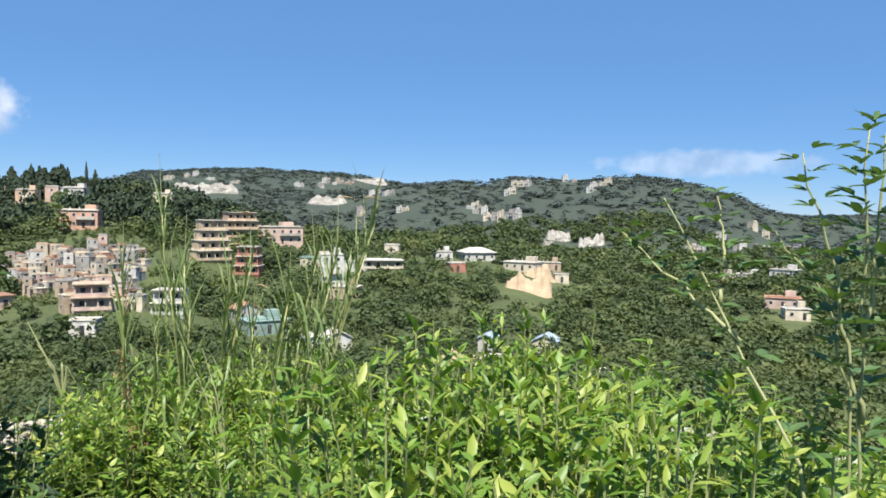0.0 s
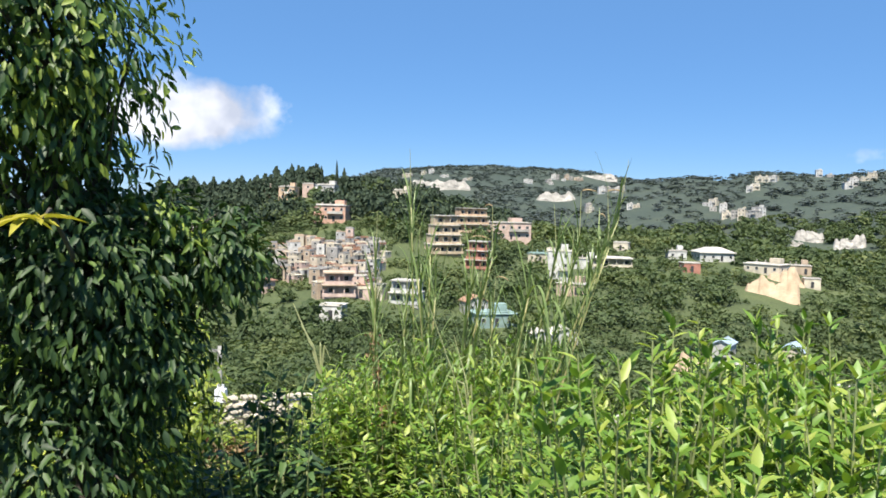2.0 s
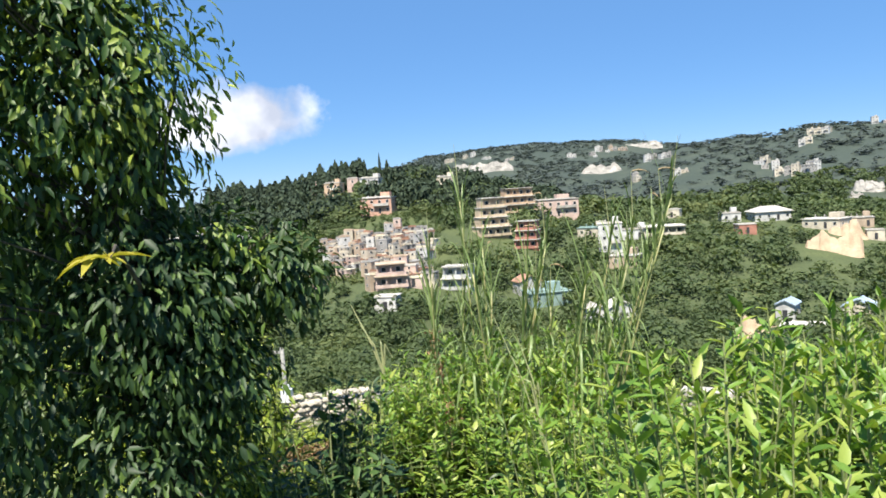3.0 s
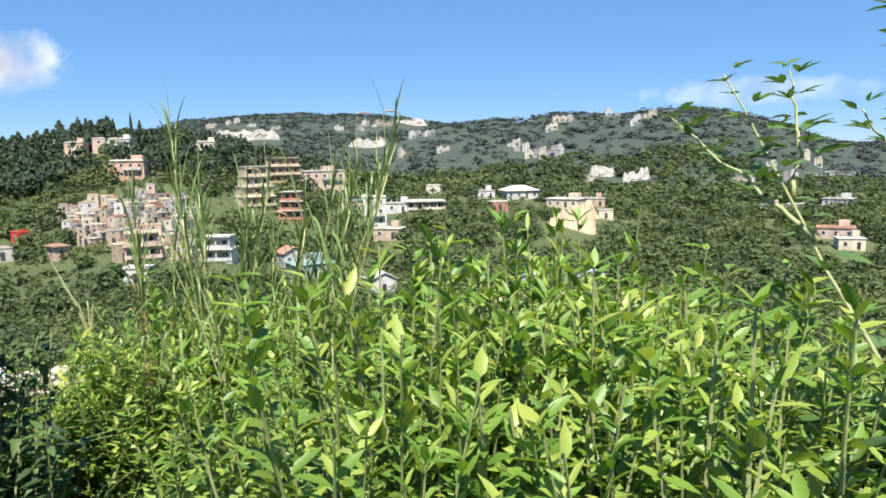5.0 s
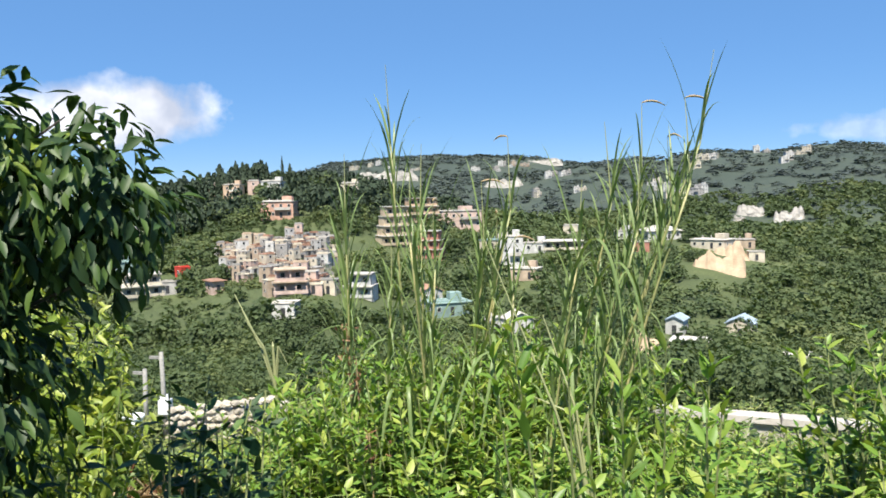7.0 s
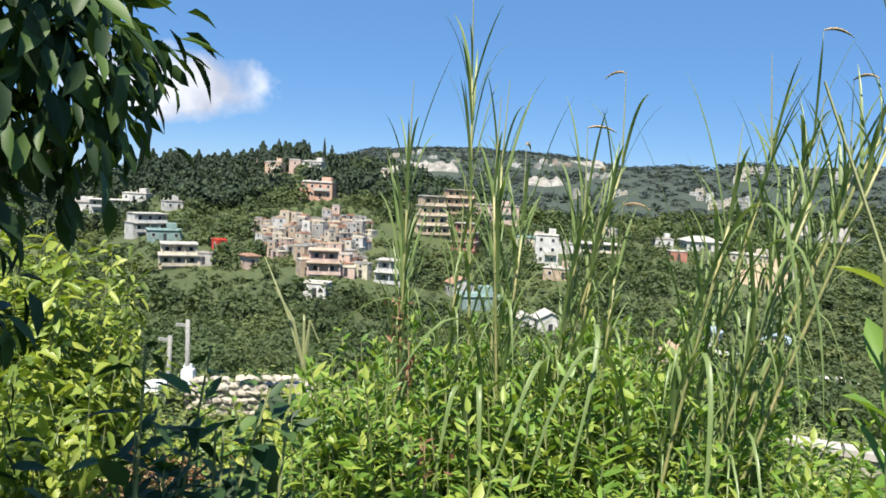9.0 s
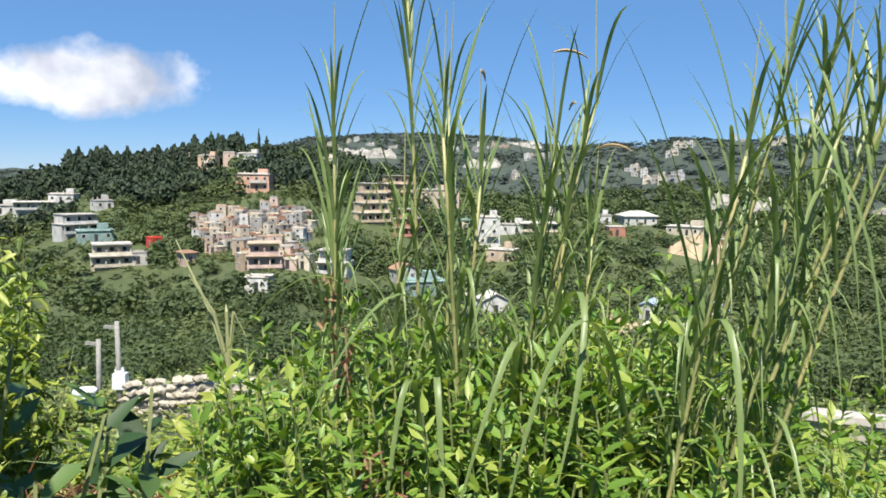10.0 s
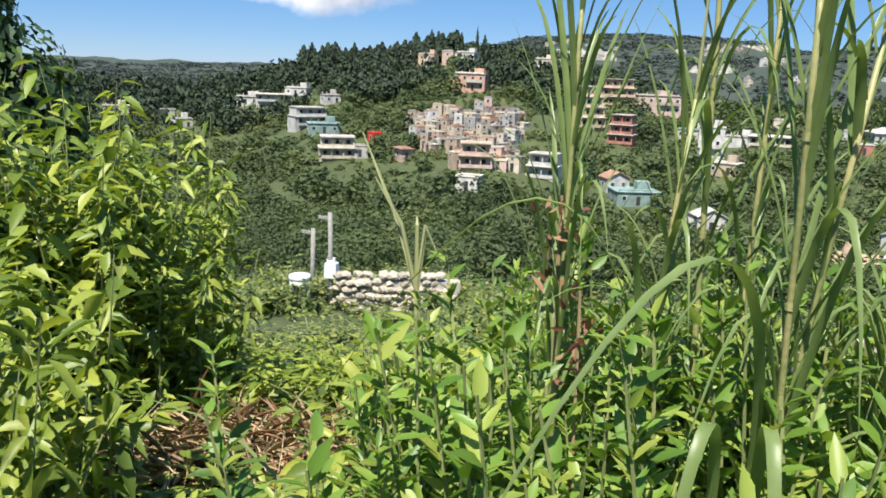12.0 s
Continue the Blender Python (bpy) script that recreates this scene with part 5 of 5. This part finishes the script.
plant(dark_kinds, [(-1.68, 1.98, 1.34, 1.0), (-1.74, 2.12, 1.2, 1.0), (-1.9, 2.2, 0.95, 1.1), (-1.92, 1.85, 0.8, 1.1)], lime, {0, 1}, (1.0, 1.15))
weed_kinds = [shrub("weed", "low tangled weed with heart-shaped leaves", shrub_meshes(220 + k, 0.5, 0.5, 13, 26, 0.08, VINE_LEAF, SIMPLE, False, 0.25, 0.02, 0.75), "low weeds on the slope") for k in range(5)]
weed_spots = []
for n in range(210):
    x, y = lime.uniform(-6.5, 2.8), lime.uniform(1.2, 9.5)
    if off_path(x, y, 0.75) and not (math.hypot(x + 3.45, y - 4.25) < 0.75 and lime.random() < 0.8):
        weed_spots.append((x, y, lime.uniform(0.35, 0.9), lime.uniform(0.7, 1.15)))
for n in range(190):
    x, y = lime.uniform(-13, 6), lime.uniform(8.5, 17)
    if 9.0 < math.hypot(x, y) < 16.8 and -44 < math.degrees(math.atan2(x, y)) < -29:
        weed_spots.append((x, y, lime.uniform(0.4, 0.75), lime.uniform(1.0, 1.7)))
        continue
    weed_spots.append((x, y, lime.uniform(0.8, 1.6), lime.uniform(1.2, 2.2)))
plant(weed_kinds, weed_spots, lime, set(range(5)))


# dry straw and red-brown withered leaves lying on the ground
def litter(name, label, x, y, radius, count, material, seed, lift=0.04):
    rng = np.random.default_rng(seed)
    a, r = rng.uniform(0, 2 * math.pi, count), radius * np.sqrt(rng.uniform(0, 1, count))
    px, py = x + r * np.cos(a), y + r * np.sin(a)
    p = np.stack([px, py, ground_height(px, py) + rng.uniform(0.0, lift, count)], -1)
    way = rng.normal(0, 1, (count, 3)) * (1, 1, 0.3)
    s = rng.uniform(0.08, 0.3, count)
    return tagged(new(name, scatter_leaves(name, p, way, rng.normal(0, 0.4, (count, 3)) + (0, 0, 1), s, rng.uniform(0.006, 0.014, count), material)), label, "dry grass", kind="stuff")


litter("dry_grass", "dry straw and twigs on the bare patch", -3.45, 4.25, 0.85, 2600, STRAW, 5, 0.12)
litter("withered_leaves", "withered red-brown leaves on the bare patch", -3.4, 4.25, 0.9, 900, DRY_LEAF, 6, 0.15)


# ---- pale forked seed stalks ----
def seed_stalk(x, y, top, fork, seed, thick=1.0):
    rng = np.random.default_rng(seed)
    z = height_at(x, y)
    h = top - z
    root = thing("seed_stalk", "pale dry grass stalk forking into thin seed spikes", "grass", pose(x, y, z), "pale seed stalks")
    part("stalk", mesh_of("stalk", *tube([(0, 0, 0), (0.02, 0, h * 0.35), (0, 0.01, h * 0.62)], (0.015 * thick, 0.013 * thick, 0.011 * thick), 6), PALE_STALK), root)
    for k in range(4):
        e = (fork * (k - 1.5) * 0.5 + rng.normal(0, 0.02) - 0.10, rng.normal(0, 0.05), h * (1.0 - 0.10 * k))
        part("spike", mesh_of("spike", *tube([(0, 0.01, h * 0.6), (e[0] * 0.35, e[1] * 0.4, h * 0.78), e], (0.011 * thick, 0.009 * thick, 0.003 * thick), 5), PALE_STALK), root)


seed_stalk(-2.78, 4.62, 0.88, 0.26, 1)
seed_stalk(-0.60, 1.5, 1.42, 0.10, 4, 0.3)


# ---- rubble wall, drum, jerrycan, posts on the lower terrace ----
def drum(x, y, yaw):
    z = height_at(x, y)
    root = thing("drum", "white plastic drum with a blue-white lid and dark painted marks", "drum", pose(x, y, z, 0, 0, yaw) @ Matrix.Scale(0.88, 4))
    ring = lambda r, h: [(r * math.cos(k * math.pi / 12), r * math.sin(k * math.pi / 12), h) for k in range(24)]  # noqa: E731
    prof = ((0.20, 0), (0.225, 0.03), (0.235, 0.25), (0.245, 0.27), (0.235, 0.29), (0.235, 0.52), (0.245, 0.54), (0.235, 0.56), (0.225, 0.74), (0.21, 0.77))
    v = [p for r, h in prof for p in ring(r, h)]
    f = [(i * 24 + k, i * 24 + (k + 1) % 24, (i + 1) * 24 + (k + 1) % 24, (i + 1) * 24 + k) for i in range(len(prof) - 1) for k in range(24)] + [tuple(range(23, -1, -1))]
    part("body", mesh_of("body", v, f, DRUM_PLASTIC, True), root)
    prof = ((0.235, 0.755), (0.25, 0.76), (0.25, 0.80), (0.235, 0.825), (0.20, 0.815))
    v = [p for r, h in prof for p in ring(r, h)]
    f = [(i * 24 + k, i * 24 + (k + 1) % 24, (i + 1) * 24 + (k + 1) % 24, (i + 1) * 24 + k) for i in range(len(prof) - 1) for k in range(24)] + [tuple(96 + k for k in range(24)), tuple(range(23, -1, -1))]
    part("lid", mesh_of("lid", v, f, DRUM_PLASTIC), root, "pale lid")
    for a, w, h, b in ((-100, 0.05, 0.14, 0.50), (-78, 0.05, 0.14, 0.46), (-90, 0.12, 0.05, 0.34)):
        part("mark", mesh_of("mark", *box(w, 0.006, h, 0, 0, 0), DARK_PAINT), root, place=pose(0.244 * math.cos(radians(a)), 0.244 * math.sin(radians(a)), b, 0, 0, a + 90))


def jerrycan(x, y, z, yaw):
    root = thing("jerrycan", "white plastic jerrycan perched on the rubble wall", "jerrycan", pose(x, y, z, 0, 0, yaw))
    part("body", mesh_of("body", *merged(box(0.26, 0.2, 0.3, 0, 0, 0, 0.94), box(0.2, 0.16, 0.06, 0, 0, 0.3, 0.6)), DRUM_PLASTIC), root)
    part("cap", mesh_of("cap", *tube([(0.05, 0, 0.35), (0.05, 0, 0.41)], (0.03, 0.03), 10), DRUM_PLASTIC), root)
    part("handle", mesh_of("handle", *tube([(-0.1, 0, 0.34), (-0.07, 0, 0.42), (0.0, 0, 0.42), (0.02, 0, 0.36)], (0.016,) * 4, 6), DRUM_PLASTIC), root)


def fence_post(x, y, tall, lean):
    z = height_at(x, y)
    root = thing("fence_post", "weathered grey fence post with a cross stub", "post", pose(x, y, z - 0.1, 0, lean, 0), "fence posts by the rubble wall")
    part("pole", mesh_of("pole", *tube([(0, 0, 0), (0.01, 0, tall * 0.5), (0, 0.01, tall)], (0.055, 0.05, 0.045), 8), GREY_POLE, True), root)
    part("stub", mesh_of("stub", *box(0.3, 0.05, 0.06, -0.12, 0, tall * 0.93), GREY_POLE), root)


DRUM_XY = (-10.5, 13.5)
drum(*DRUM_XY, 20)
fence_post(-10.55, 13.95, 1.75, 1)
fence_post(-10.06, 13.94, 2.1, -1)


def rubble_wall():
    a, b, top = Vector((-9.95, 14.0, 0)), Vector((-7.9, 15.3, 0)), -2.78
    root = thing("rubble_wall", "rough dry-laid pale rubble stone wall", "wall", kind="structure")
    rng = random.Random(2)
    along = (b - a)
    yaw = math.degrees(math.atan2(along.y, along.x))
    bm_kinds = []
    for k in range(6):
        bm = bmesh.new()
        bmesh.ops.create_icosphere(bm, subdivisions=1, radius=0.5)
        for v in bm.verts:
            v.co *= 1 + 0.35 * (noise.noise(v.co * 2.1 + Vector((k * 7, 0, 0))))
            v.co.z *= 0.8
        me = bpy.data.meshes.new("stone")
        bm.to_mesh(me)
        bm.free()
        me.materials.append(STONE)
        bm_kinds.append(me)
    z = top
    for row in range(9):
        z = top - 0.13 - row * 0.145
        n = 13
        for i in range(n):
            p = a + along * ((i + 0.5 * (row % 2) + rng.uniform(-0.2, 0.2)) / n)
            if height_at(p.x, p.y) - 0.15 > z or (row < 2 and rng.random() < 0.35 and i > 3):
                continue
            part("stone", rng.choice(bm_kinds), root, place=pose(p.x, p.y + rng.uniform(-0.05, 0.05), z, rng.uniform(-20, 20), rng.uniform(-20, 20), yaw + rng.uniform(-25, 25)) @ Matrix.Diagonal((0.27, 0.3, 0.2 * rng.uniform(0.8, 1.15), 1)))
    mid, h = (a + b) / 2, 1.1
    core = part("core", mesh_of("core", *box(along.length, 0.28, h), CONCRETE), root, "mortar core", pose(mid.x, mid.y + 0.12, top - h - 0.26, 0, 0, yaw))
    return root


rubble_wall()
jerrycan(-10.05, 13.95, -2.98, 15)


def concrete_wall():
    a, b = Vector((-0.9, 12.85, 0)), Vector((5.4, 12.05, 0))
    root = thing("boundary_wall", "weathered concrete boundary wall with a pale coping", "wall", kind="structure")
    along = b - a
    yaw = math.degrees(math.atan2(along.y, along.x))
    n = 7
    for i in range(n):
        p = a + along * ((i + 0.5) / n)
        part("panel", mesh_of("panel", *box(along.length / n - 0.012, 0.2, 1.5), CONCRETE), root, place=pose(p.x, p.y, -3.62, 0, 0, yaw))
        part("coping", mesh_of("coping", *box(along.length / n - 0.008, 0.34, 0.1, 0, 0, 0, 0.96), CONCRETE), root, place=pose(p.x, p.y, -2.12, 0, 0, yaw))


concrete_wall()


def gate_pillar(x, y):
    z = height_at(x, y)
    root = thing("pillar", "short pale concrete pillar in the undergrowth", "pillar", pose(x, y, z - 0.1, 0, 0, 12))
    part("shaft", mesh_of("shaft", *box(0.16, 0.16, 1.15, 0, 0, 0, 0.96), CONCRETE), root)
    part("cap", mesh_of("cap", *box(0.22, 0.22, 0.06, 0, 0, 1.15, 0.8), CONCRETE), root)


gate_pillar(2.6, 3.27)


# ---- short trodden grass along the path ----
def grass_patch(name, label, x0, x1, y0, y1, count, tall, seed, gap):
    rng = np.random.default_rng(seed)
    px, py = rng.uniform(x0, x1, count), rng.uniform(y0, y1, count)
    keep = np.min(np.hypot(px[:, None] - np.array(WALKED)[None, :, 0], py[:, None] - np.array(WALKED)[None, :, 1]), 1) > gap
    px, py = px[keep], py[keep]
    n = len(px)
    p = np.stack([px, py, ground_height(px, py) - 0.01], -1)
    size = rng.uniform(tall[0], tall[1], n)
    return tagged(new(name, scatter_leaves(name, p, rng.normal(0, 0.35, (n, 3)) * (1, 1, 0.2) + (0, 0, 1), rng.normal(0, 1, (n, 3)), size, size * 0.05 + 0.004, VINE_LEAF, SIMPLE)), label, "grass", kind="stuff")


grass_patch("grass", "short rough grass along the trodden path", -4.5, 3.5, -3.0, 3.2, 11000, (0.05, 0.16), 15, 0.12)
grass_patch("grass", "rough grass and low herbs on the slope", -7.5, 3.5, 3.0, 9.0, 11000, (0.08, 0.26), 16, 0.3)


# ---- withered red seed heads in the thicket ----
def withered_head(x, y, top, seed):
    rng = np.random.default_rng(seed)
    z = height_at(x, y)
    h = top - z
    root = thing("withered_plant", "withered red-brown seed head on a dry stalk", "plant", pose(x, y, z), "withered plants in the thicket")
    part("stalk", mesh_of("stalk", *tube([(0, 0, 0), (0.02, 0.01, h * 0.5), (0, 0, h)], (0.005, 0.004, 0.003), 5), STRAW), root)
    n = 26
    p = np.stack([rng.normal(0, 0.022, n), rng.normal(0, 0.022, n), h * rng.uniform(0.88, 1.0, n)], -1)
    part("seed_head", scatter_leaves("seed_head", p, rng.normal(0, 1, (n, 3)), rng.normal(0, 1, (n, 3)), rng.uniform(0.02, 0.045, n), rng.uniform(0.008, 0.016, n), DRY_LEAF), root, kind="stuff")


withered_head(-1.80, 3.42, 0.92, 1)
withered_head(-1.72, 3.32, 0.78, 2)
withered_head(-1.50, 2.85, 0.60, 3)
